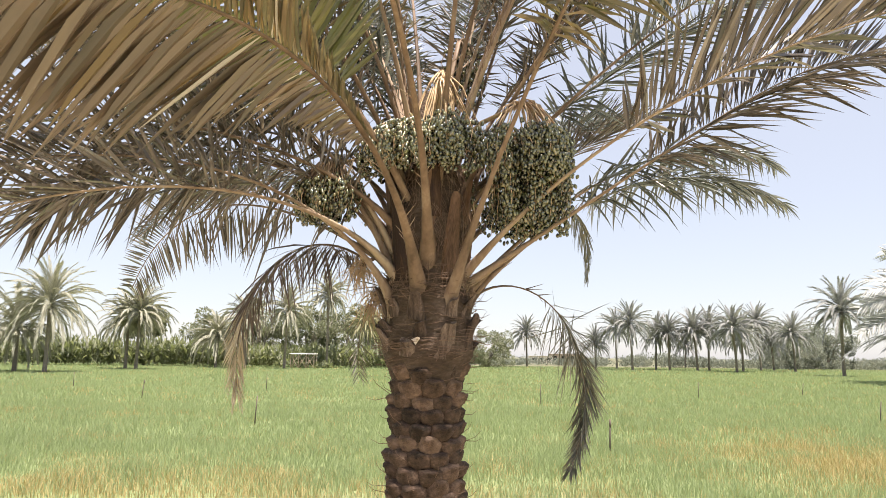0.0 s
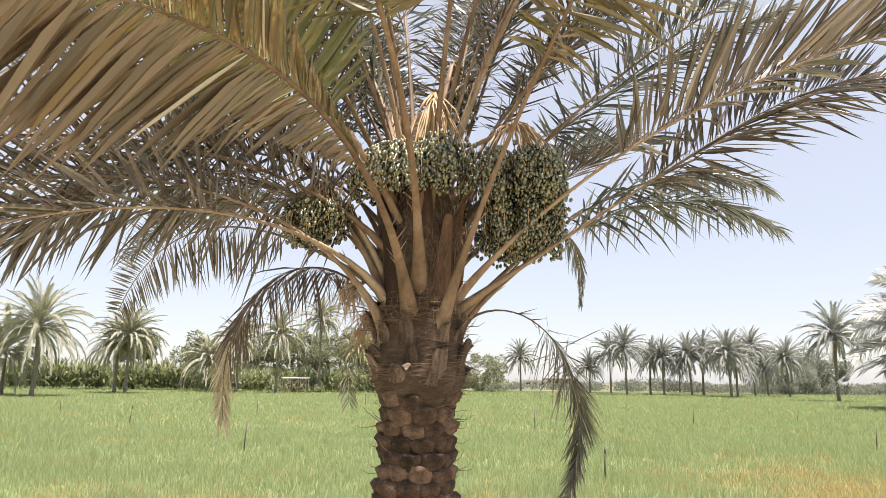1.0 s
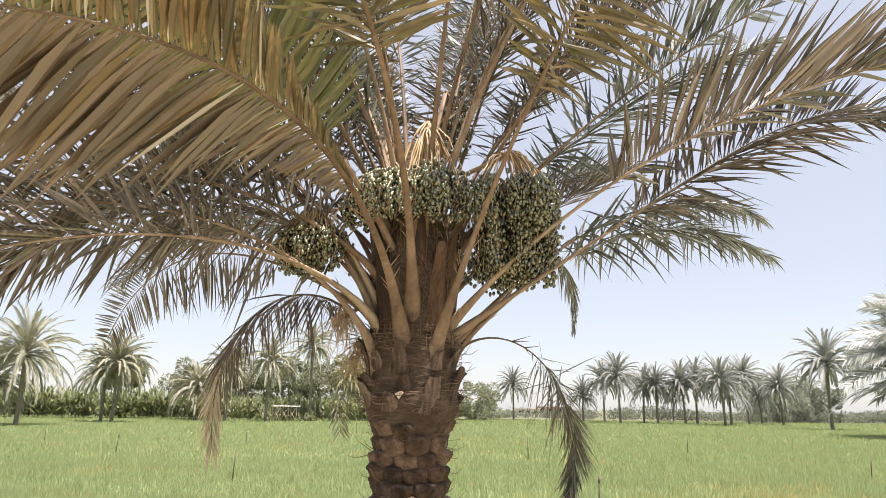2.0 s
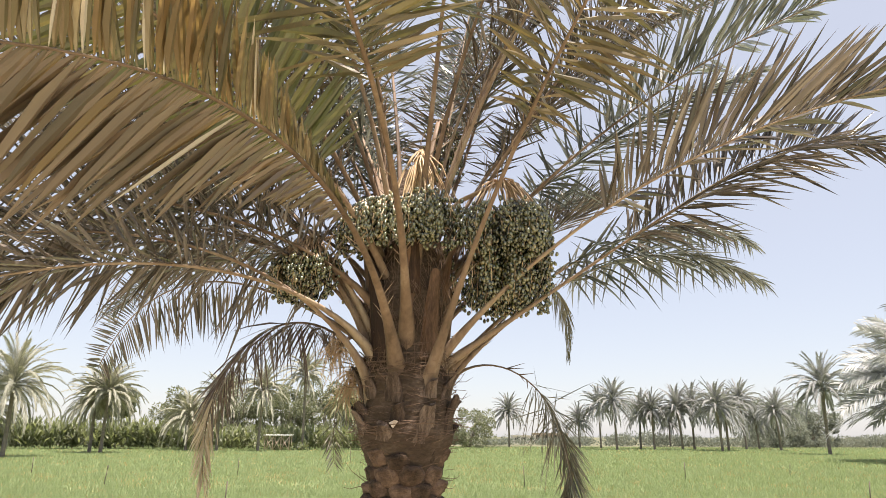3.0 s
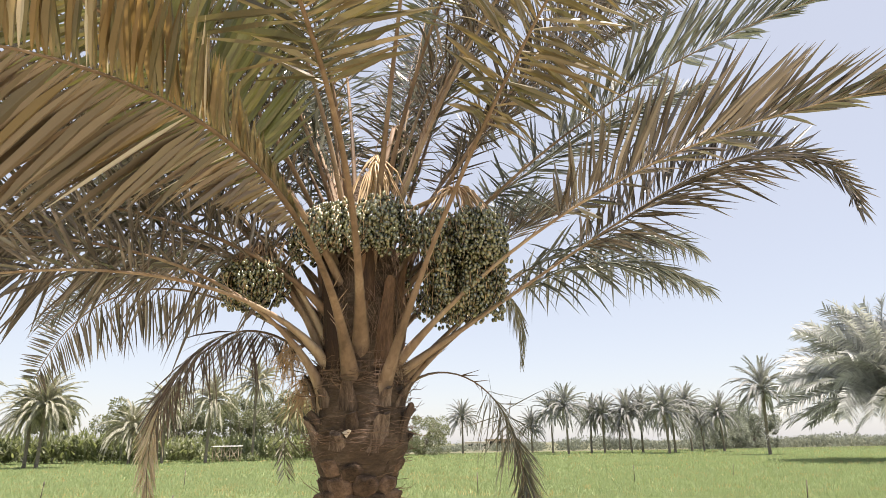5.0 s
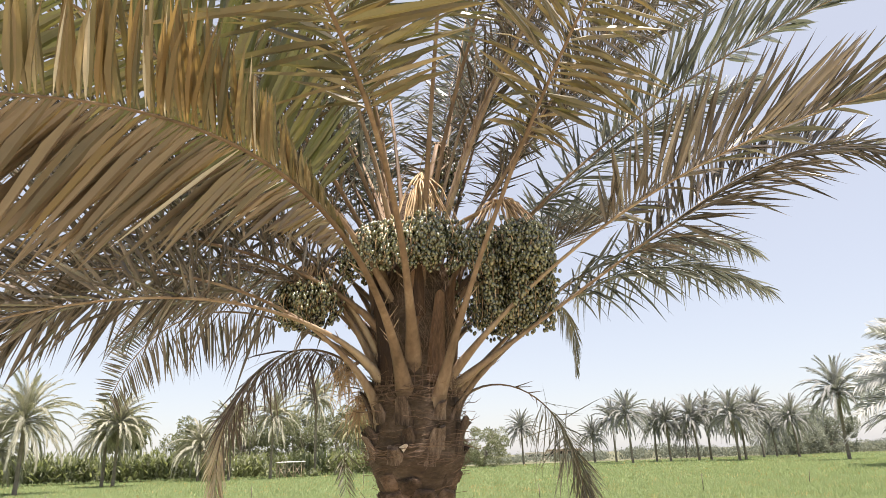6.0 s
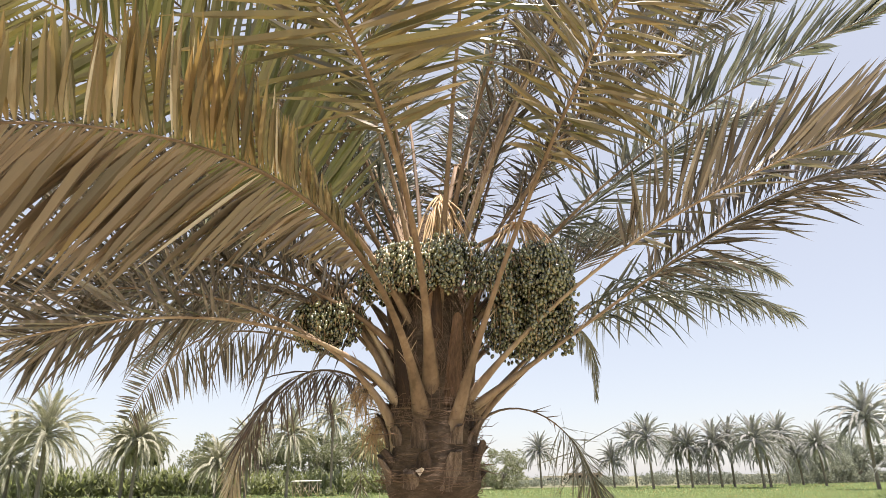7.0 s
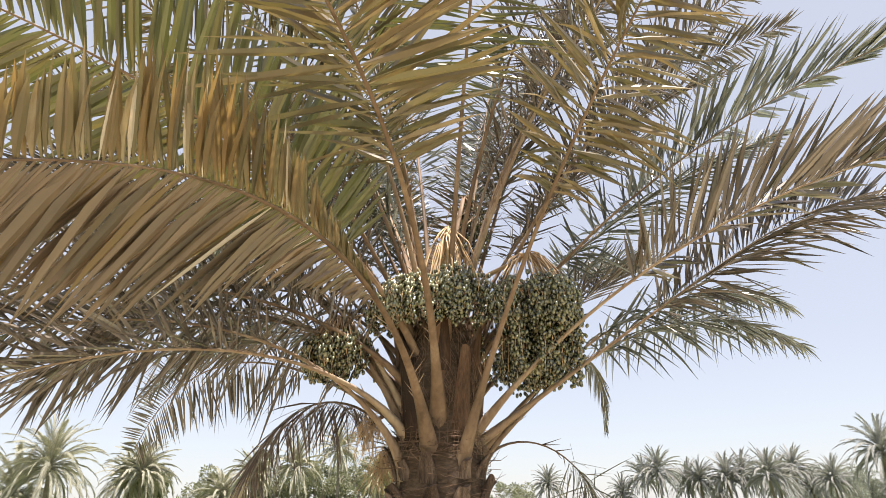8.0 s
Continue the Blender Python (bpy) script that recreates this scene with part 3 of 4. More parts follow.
            if t < loose:
                w *= 0.6
            base = p + across * side * radii[int(s * (n - 1))] * 0.8
            if near:
                sd = nrm.cross(d)
                m = Matrix((d * ln, sd * w, nrm * w)).transposed().to_4x4()
                m.translation = base
                pick = rng.random()
                kind = piece
                if not fresh:
                    glow = 0.34 if side < 0 and warm[0] < t < warm[1] else 0.05
                    kind = LEAF_PALE_PIECE if pick < 0.045 else LEAF_ORANGE_PIECE if pick > 1 - glow else LEAF_OLIVE_PIECE if side < 0 else piece
                # slimmed to read as a glint streak or a dry leaflet
                if kind is LEAF_PALE_PIECE:
                    m = m @ Matrix.Diagonal((1.0, 0.5, 0.5, 1.0))
                part("leaflet", leaflet_kind(kind, rng.randrange(3)), fr, m=m)
            else:
                bv, bf = (pv, pf) if t > straw + rng.uniform(-0.1, 0.1) else (v, f)
                blade(bv, bf, base, d, nrm, ln, w, droop * 0.5, 0.32, rng.uniform(-0.05, 0.05))
        for k in range(int(6 * length / 2.6)):
            s = rng.uniform(0.08, bare)
            p, way = along(pts, s)
            across = way.cross(Vector((0, 0, 1))).normalized()
            d = (way * 0.8 + across * side * rng.uniform(0.4, 0.9) + Vector((0, 0, rng.uniform(-0.1, 0.5)))).normalized()
            tube(spines, sf, [p, p + d * 0.04, p + d * rng.uniform(0.06, 0.12)], [0.0035, 0.0025, 0.0006], 4, cap=False)
    if v:
        part("foliage", make_mesh("foliage", v, f, mat), fr, kind="stuff")
    if pv:
        part("bleached_tip", make_mesh("bleached_tip", pv, pf, LEAF_STRAW), fr, "straw-coloured bleached leaflets at the frond tip", kind="stuff")
    if spines and dry < 0.9:
        part("spine_fringe", make_mesh("spine_fringe", spines, sf, skin), fr, kind="stuff")
    return fr


def date_mesh(name, mat):
    verts, faces, seg = [Vector((0, 0, 0.5))], [], 7
    for zz, r in ((0.46, 0.14), (0.36, 0.27), (0.20, 0.43), (-0.08, 0.5), (-0.36, 0.32)):
        for j in range(seg):
            a = 2 * math.pi * j / seg
            verts.append(Vector((r * math.cos(a), r * math.sin(a), zz)))
    verts.append(Vector((0, 0, -0.5)))
    for j in range(seg):
        faces.append((0, 1 + j, 1 + (j + 1) % seg))
        for k in range(4):
            a, b = 1 + k * seg + j, 1 + k * seg + (j + 1) % seg
            faces.append((a, a + seg, b + seg, b))
        faces.append((1 + 4 * seg + j, 1 + 5 * seg, 1 + 4 * seg + (j + 1) % seg))
    return verts, faces, make_mesh(name, verts, faces, mat, True)


DATE_V, DATE_F, DATE_ME = date_mesh("date", DATE_PIECE)


def fruit_bunch(top, az, reach, spread, fall, strands, fruit, arch, single=0, stalk=STALK, seed=1, base_z=2.55, begin=0.44, label="dense bunch of glossy green dates on pale stalks"):
    """A bunch: a flat stalk out of the crown, strands that arch over and hang, dates along their ends."""
    rng = random.Random(seed)
    top = Vector(top) - ORIGIN
    a0 = radians(az)
    out0 = Vector((math.cos(a0), math.sin(a0), 0))
    verts, faces = [], []
    foot = Vector((0.04 * math.cos(a0), 0.04 * math.sin(a0), base_z))
    mid = foot.lerp(top, 0.55) + Vector((0, 0, 0.06))
    tube(verts, faces, [foot, foot.lerp(mid, 0.5), mid, mid.lerp(top, 0.6), top], [0.02, 0.018, 0.016, 0.015, 0.013], 8, 0.5, Vector((-math.sin(a0), math.cos(a0), 0)))
    bunch = part("fruit_stalk", make_mesh("fruit_stalk", verts, faces, stalk, True), palm, label)
    sv, sfc, dv, df, made = [], [], [], [], 0
    for k in range(strands):
        a = a0 + radians(rng.gauss(0, spread))
        r = reach * math.sqrt(rng.uniform(0.05, 1.1))
        hang = fall * rng.uniform(0.72, 1.03)
        way = Vector((math.cos(a), math.sin(a), 0))
        rim = top + way * r + Vector((0, 0, -arch * rng.uniform(0.88, 1.12) + 0.06 * (1 - r / reach)))
        pts = []
        for i in range(6):
            t = i / 6
            pts.append(top.lerp(rim, t) + Vector((0, 0, (0.25 * r + 0.02) * math.sin(math.pi * t) * (1 - 0.3 * t))) + Vector((rng.gauss(0, 1), rng.gauss(0, 1), 0)) * 0.004)
        for i in range(7):
            t = i / 6
            pts.append(rim + way * (0.03 * math.sin(math.pi * t) - 0.02 * t) + Vector((0, 0, -hang * t)) + Vector((rng.gauss(0, 1), rng.gauss(0, 1), 0)) * 0.005)
        tube(sv, sfc, pts, [0.0050 - 0.0040 * i / 12 for i in range(13)], 5, cap=False)
        for j in range(fruit):
            t = begin + (1 - begin) * (j + rng.uniform(0.2, 0.8)) / fruit
            p, w = along(pts, t)
            side = Vector((rng.gauss(0, 1), rng.gauss(0, 1), rng.gauss(0, 0.5))).normalized()
            c = p + side * rng.uniform(0.008, 0.022) * (1.7 if strands < 80 else 1.0)
            size, high = 0.0185 * rng.uniform(0.88, 1.12), 0.027 * rng.uniform(0.88, 1.12)
            q = Euler((rng.uniform(-0.5, 0.5), rng.uniform(-0.5, 0.5), rng.uniform(0, 6))).to_matrix().to_4x4()
            m = Matrix.Translation(c) @ q @ Matrix.Diagonal((size, size, high, 1))
            if made < single and p.y < top.y - reach * 0.3:
                made += 1
                part("date", DATE_ME, bunch, m=m)
            else:
                b = len(dv)
                dv += [m @ x for x in DATE_V]
                df += [tuple(b + i for i in face) for face in DATE_F]
    part("strand_tuft", make_mesh("strand_tuft", sv, sfc, stalk, True), bunch, "yellow-orange fruit strands", kind="stuff")
    part("fruit_pulp", make_mesh("fruit_pulp", dv, df, DATE_SKIN, True), bunch, kind="stuff")


def spent_bunch(foot, way, seed):
    """An old fruit bunch: a bent stalk with a tangle of dry strands."""
    rng = random.Random(seed)
    foot, way = Vector(foot) - ORIGIN, Vector(way)
    tip = foot + way
    verts, faces = [], []
    tube(verts, faces, [foot, foot.lerp(tip, 0.5) + Vector((0, 0, 0.06)), tip], [0.018, 0.014, 0.010], 8, 0.6)
    old = part("spent_stalk", make_mesh("spent_stalk", verts, faces, RACHIS_DRY, True), palm, "dry spent fruit bunch of tangled straw strands")
    v, f = [], []
    for k in range(90):
        a, e = rng.uniform(0, 6.28), rng.uniform(-1.2, 0.5)
        d = Vector((math.cos(a) * math.cos(e), math.sin(a) * math.cos(e), math.sin(e)))
        ln = rng.uniform(0.08, 0.21)
        p = tip + Vector((rng.gauss(0, 0.02), rng.gauss(0, 0.02), rng.gauss(0, 0.03)))
        pts = [p]
        for i in range(6):
            d = (d + Vector((rng.gauss(0, 0.2), rng.gauss(0, 0.2), -0.32))).normalized()
            p = p + d * ln / 6
            pts.append(p)
        tube(v, f, pts, [0.0022, 0.002, 0.0018, 0.0016, 0.0014, 0.0012, 0.0008], 4, cap=False)
    part("strand_tuft", make_mesh("strand_tuft", v, f, STRAW), old, "straw-coloured dry strands", kind="stuff")


build_trunk()
build_boots()
build_stubs()
build_fibre()
build_sheaths()
fruit_bunch((-0.25, 2.95, 2.70), -120, 0.22, 62, 0.17, 95, 16, 0.07, 130, STALK_PINK, seed=3, begin=0.26)
fruit_bunch((-0.07, 2.93, 3.03), -90, 0.19, 62, 0.19, 40, 42, 0.35, 150, seed=4, begin=0.46)
fruit_bunch((0.33, 2.96, 2.86), -50, 0.23, 64, 0.22, 48, 50, 0.20, 20, STALK_PINK, seed=5, begin=0.46)
fruit_bunch((0.29, 3.16, 2.74), -14, 0.31, 60, 0.35, 64, 50, 0.17, 0, STALK_PINK, seed=6, begin=0.42)
fruit_bunch((-0.62, 3.02, 2.56), -165, 0.17, 80, 0.19, 90, 14, 0.13, 0, STALK_PINK, seed=7, begin=0.48)
fruit_bunch((0.02, 3.30, 3.40), 70, 0.12, 60, 0.34, 26, 12, 0.10, 0, PETIOLE, seed=9, label="young bunch of small green dates high in the crown")
spent_bunch((-0.33, 3.12, 2.02), (-0.15, -0.02, 0.02), 41)
spent_bunch((-0.31, 3.14, 1.95), (-0.09, -0.01, -0.06), 42)
fruit_bunch((0.16, 3.22, 2.66), -10, 0.24, 50, 0.30, 90, 14, 0.16, 0, STALK_PINK, seed=11, base_z=2.4)
palm_frond(-102, 1.90, 63, -33, 0.69, 2.51, -6, leaf=0.57, bare=0.36, grow=(0.10, 1.5), lift=0, near=True, tone=0.75, roll=48, wide=0.034, fan=63, fan2=14, taper=6, taper2=-64, stout=1.2, short2=0.72, pairs=104, thin2=0.85, mess=0.45, warm=(0.4, 0.85))
palm_frond(-89, 2.04, 52, 4, 0.79, 2.69, -25, leaf=0.54, bare=0.48, tone=0.6, fan=80, taper=30, wide=0.032, stout=1.1, pairs=84, twist=34, mess=1.7, plume=False)
palm_frond(-74, 2.28, 75, 36, 1.01, 3.01, -10, leaf=0.50, bare=0.45, tone=0.5, fresh=True, fan=88, taper=24, wide=0.026, pairs=82, mess=1.5, twist=32, plume=False)
palm_frond(-55, 1.86, 62, 30, 1.00, 3.01, -0, leaf=0.43, bare=0.42, tone=0.65, mess=1.9, wide=0.027, twist=42, pairs=92, sag=0.4, plume=False)
palm_frond(-125, 2.28, 63, -10, 0.59, 2.81, -5, leaf=0.56, bare=0.26, near=True, tone=0.4, fresh=True, roll=40, fan=80, taper=30, pairs=104, mess=0.9, wide=0.032)
palm_frond(-169, 1.99, 79, -45, 0.73, 2.09, -6, leaf=0.58, sag=0.3, tone=0.2, roll=25, wide=0.018, mess=2.0, pairs=112, plume=False)
palm_frond(-152, 1.84, 72, -39, 0.65, 2.51, -2, leaf=0.38, sag=0.1, tone=0.2, roll=25, wide=0.018, mess=2.0, pairs=112, bare=0.34, plume=False)
palm_frond(-155, 2.18, 59, -29, 0.54, 2.61, -0, leaf=0.58, sag=0.12, tone=0.25, roll=30, wide=0.018, mess=2.0, pairs=112, plume=False)
palm_frond(-149, 1.96, 68, -44, 0.48, 2.66, -0, leaf=0.40, sag=0.12, tone=0.2, roll=20, wide=0.018, mess=2.0, pairs=112, bare=0.34, plume=False)
palm_frond(159, 2.02, 33, -47, 1.48, 2.73, -23, leaf=0.40, bare=0.3, sag=0.04, lift=0, roll=62, fan=74, taper=16, mess=0.6, twist=24, pairs=100, wide=0.018, tone=0.2, plume=False)
palm_frond(-200, 1.82, 81, -109, 0.85, 1.86, -19, leaf=0.27, sag=0.75, dry=1.0, pairs=120, fan=84, wide=0.013, mess=1.6, stout=0.8, straw=0.68)
palm_frond(132, 1.92, 64, -110, 0.61, 0.86, -6, leaf=0.20, bare=0.1, sag=0.2, dry=0.3, fan=85, pairs=50, wide=0.012, mess=1.8, gap=(0.25, 0.72), stout=0.4)
palm_frond(24, 1.82, 75, -126, 0.62, 1.62, 13, leaf=0.23, bare=0.38, sag=0.14, dry=0.3, fan=36, taper=8, pairs=150, wide=0.013, mess=2.0, stout=0.5, loose=0.3)
palm_frond(33, 1.80, 47, -55, 1.75, 2.49, 52, leaf=0.15, bare=0.55, sag=0.9, pairs=50, wide=0.012, dry=0.2, fan=34, taper=10, stout=0.5)
palm_frond(-5, 1.94, 34, -95, 6.5, 3.14, 11, leaf=0.52, bare=0.36, sag=0.05, roll=62, tone=0.2, fan=62, fan2=52, taper=20, wide=0.018, pairs=120, mess=1.4)
palm_frond(17, 1.89, 47, -8, 1.32, 2.73, 14, leaf=0.44, bare=0.36, sag=0.5, wide=0.017, pairs=96, mess=2.0)
palm_frond(20, 1.86, 45, -19, 1.36, 2.65, 6, leaf=0.44, bare=0.36, sag=0.6, roll=10, lift=20, wide=0.016, pairs=100, mess=2.0)
palm_frond(45, 2.09, 42, 23, 0.99, 2.66, -3, leaf=0.5, bare=0.34, lift=30, fan=80, wide=0.017, tone=0.2, mess=1.8)
palm_frond(19, 2.32, 50, 24, 0.94, 2.89, -10, leaf=0.52, bare=0.30, sag=0.2, roll=40, wide=0.018, pairs=110, mess=1.6)
palm_frond(-23, 1.97, 47, 2, 1.02, 2.79, 8, plume=False, leaf=0.50, bare=0.38, lift=36, roll=-12, wide=0.029, fan=62, mess=1.3, pairs=104, tone=0.2, twist=40)
palm_frond(10, 2.19, 74, 17, 1.14, 3.31, -14, leaf=0.40, bare=0.36, tone=0.2, roll=-30, wide=0.021, pairs=110, mess=1.5, plume=False)
palm_frond(-5, 2.26, 52, 16, 1.01, 3.45, -2, leaf=0.48, bare=0.38, lift=34, roll=-12, wide=0.025, fan=58, mess=1.3, pairs=112, twist=44, plume=False)
palm_frond(-17, 2.29, 66, 28, 1.12, 3.03, 7, leaf=0.50, bare=0.46, tone=0.2, roll=-30, mess=1.9, wide=0.017)
palm_frond(49, 2.25, 47, 10, 0.95, 2.75, 0, leaf=0.36, bare=0.48, lift=24, wide=0.015, mess=1.8, fan=78, taper=16, pairs=84, plume=False)
palm_frond(-160, 2.55, 86, 62, 1.00, 2.9, 2, leaf=0.42, bare=0.22, wide=0.016, tone=0.4, pairs=44)
palm_frond(75, 2.40, 70, 52, 1.00, 2.8, 2, leaf=0.46, bare=0.22, wide=0.018, tone=0.2)
palm_frond(60, 2.34, 75, 73, 1.01, 2.96, -1, leaf=0.42, bare=0.36, wide=0.015)
palm_frond(47, 2.40, 67, 70, 1.00, 3.03, -2, leaf=0.42, bare=0.36, wide=0.015)
palm_frond(150, 2.10, 62, -34, 0.77, 2.39, 7, leaf=0.4, sag=0.2, wide=0.013)
palm_frond(144, 2.34, 70, 27, 0.96, 2.88, 5, leaf=0.44)
palm_frond(120, 2.36, 69, 47, 0.98, 2.86, -1, leaf=0.44)
palm_frond(110, 2.46, 83, 59, 0.99, 2.94, 3, leaf=0.42, bare=0.36, wide=0.015)
palm_frond(-188, 2.27, 63, -33, 0.76, 2.33, -5, leaf=0.46, tone=0.2)
palm_frond(-140, 2.35, 68, 5, 0.90, 2.9, 0, pairs=84, bare=0.32, leaf=0.54, tone=0.6, roll=35)
palm_frond(-158, 2.30, 66, 0, 0.90, 2.8, 0, pairs=72, bare=0.32, leaf=0.52, tone=0.4, roll=30)
palm_frond(-176, 2.35, 70, 10, 1.00, 2.8, 0, leaf=0.50, tone=0.2, roll=15)
palm_frond(-130, 2.52, 78, 25, 1.00, 3.0, 5, leaf=0.54, tone=0.6, bare=0.3, roll=25, fresh=True)
palm_frond(-150, 2.50, 76, 25, 1.00, 2.9, 0, pairs=84, bare=0.32, leaf=0.50, tone=0.4, roll=20)
palm_frond(-46, 2.56, 80, 35, 1.00, 3.0, 0, bare=0.42, leaf=0.48, tone=0.2, mess=1.9, wide=0.016)
palm_frond(-28, 2.50, 75, 30, 1.00, 3.0, 0, bare=0.52, leaf=0.46, tone=0.2, mess=1.9, wide=0.016)
palm_frond(170, 2.50, 74, 22, 1.00, 2.8, 0, leaf=0.46, tone=0.2)
palm_frond(150, 2.55, 78, 30, 1.00, 2.8, 0, leaf=0.46)
palm_frond(128, 2.50, 75, 30, 1.00, 2.8, 0, leaf=0.44)
palm_frond(22, 2.56, 77, 40, 1.00, 2.9, 0, bare=0.25, leaf=0.44, tone=0.2, mess=1.9, wide=0.016)
palm_frond(2, 2.60, 81, 45, 1.00, 3.0, 0, bare=0.28, leaf=0.46, tone=0.2, mess=1.9, wide=0.016)
palm_frond(158, 2.15, 68, -15, 1.00, 2.7, 0, leaf=0.44, sag=0.15, bare=0.45)
palm_frond(-163, 2.05, 68, -12, 0.90, 2.7, 0, leaf=0.58, sag=0.15, tone=0.2, roll=32, wide=0.018, mess=2.0, pairs=112, plume=False)
palm_frond(-14, 2.50, 79, 38, 1.00, 3.0, 4, bare=0.45, leaf=0.48, tone=0.2, mess=1.9, wide=0.016)
palm_frond(12, 2.42, 66, 25, 1.00, 2.9, 0, bare=0.25, leaf=0.46, tone=0.2, mess=1.9, wide=0.016)
palm_frond(34, 2.40, 64, 28, 1.00, 2.8, 0, bare=0.25, leaf=0.46, tone=0.2, mess=1.9, wide=0.016)
palm_frond(-38, 2.45, 72, 30, 1.00, 3.0, 5, bare=0.42, leaf=0.50, tone=0.2, mess=1.9, wide=0.016)
# Unseen frond added overhead to shade the left side of the crown.
palm_frond(-135, 2.60, 84, 48, 1.00, 3.1, 0, bare=0.3, leaf=0.5, tone=0.5)
palm_frond(-166, 1.98, 70, -14, 0.90, 2.8, 0, leaf=0.60, sag=0.2, tone=0.2, roll=25, wide=0.018, mess=2.0, pairs=84, bare=0.34, plume=False)
palm_frond(-172, 2.02, 70, -18, 0.90, 2.8, 0, leaf=0.58, sag=0.2, tone=0.2, roll=20, wide=0.018, mess=2.0, pairs=80, bare=0.36, plume=False)


# ---- far palms ----


def far_palm(place, height, spread, seed, trunk_r=0.145, fronds=74, leaves=40, low=-62, label="", crown=0.0, leaf_wide=0.019, rise=(86, -24), bend=(26, 108), leaflet=0.14, skin=None, power=1.5, feather=44, roll=40):
    rng = random.Random(seed)
    tree = root("palm_tree", place, label or "tall date palm with a grey-green drooping crown beside the field", "palm tree", "palms around the field")
    verts, faces = [], []
    lean = Vector((rng.uniform(-0.25, 0.25), rng.uniform(-0.25, 0.25), 0))
    spread *= 1.05
    crown_z = crown or height - spread * 0.76
    pts = [Vector((0, 0, -0.1)) + lean * (t * t) + Vector((0, 0, (crown_z + 0.1) * t)) for t in (0, 0.05, 0.2, 0.4, 0.6, 0.8, 0.92, 1.0)]
    tube(verts, faces, pts, [trunk_r * w for w in (1.5, 1.15, 1.0, 0.95, 0.95, 1.0, 1.25, 0.7)], 10)
    part("trunk", make_mesh("trunk", verts, faces, FAR_BARK, True), tree)
    top = pts[-1]
    v, f = [], []
    for k in range(fronds):
        t = (k + 0.5) / fronds
        az = k * 137.5 + rng.uniform(-14, 14)
        e0 = rise[0] + (rise[1] - rise[0]) * t ** 0.95 + rng.uniform(-8, 8)
        e1 = max(e0 - bend[0] - bend[1] * t, low - 22) + rng.uniform(-8, 8)
        ln = spread * rng.uniform(0.82, 1.08) * (0.8 + 0.2 * t)
        cp = curve_points(top + Vector((0, 0, 0.25 - 0.5 * t)), az, e0, e1, power, ln, rng.uniform(-12, 12), 7)
        turned = radians(rng.uniform(-roll, roll))
        tube(v, f, cp, [0.035, 0.03, 0.026, 0.022, 0.018, 0.014, 0.01, 0.006], 3, cap=False)
        for side in (-1, 1):
            for j in range(leaves):
                s = 0.16 + 0.84 * (j + rng.random()) / leaves
                p, way = along(cp, s)
                across = way.cross(Vector((0, 0, 1)))
                across = across.normalized() if across.length > 0.05 else Vector((1, 0, 0))
                up = across.cross(way)
                across, up = across * math.cos(turned) + up * math.sin(turned), up * math.cos(turned) - across * math.sin(turned)
                ang = radians(feather - 32 * s)
                d = (way * math.cos(ang) + (across * side * 0.9 + up * rng.uniform(0.0, 0.6)) * math.sin(ang) + Vector((0, 0, -0.18))).normalized()
                l2 = spread * leaflet * (1 - 0.55 * max(0, s - 0.4)) * rng.uniform(0.8, 1.15)
                w = across.cross(d).cross(d).normalized() * (leaf_wide * rng.uniform(0.8, 1.4))
                b = len(v)
                v += [p - w, p + w, p + d * (l2 * 0.6) + w * 0.8 + Vector((0, 0, -0.04 * l2)), p + d * l2 + Vector((0, 0, -0.16 * l2)), p + d * (l2 * 0.6) - w * 0.8 + Vector((0, 0, -0.04 * l2))]
                f.append((b, b + 1, b + 2, b + 3, b + 4))
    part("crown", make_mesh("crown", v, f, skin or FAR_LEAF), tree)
    return tree


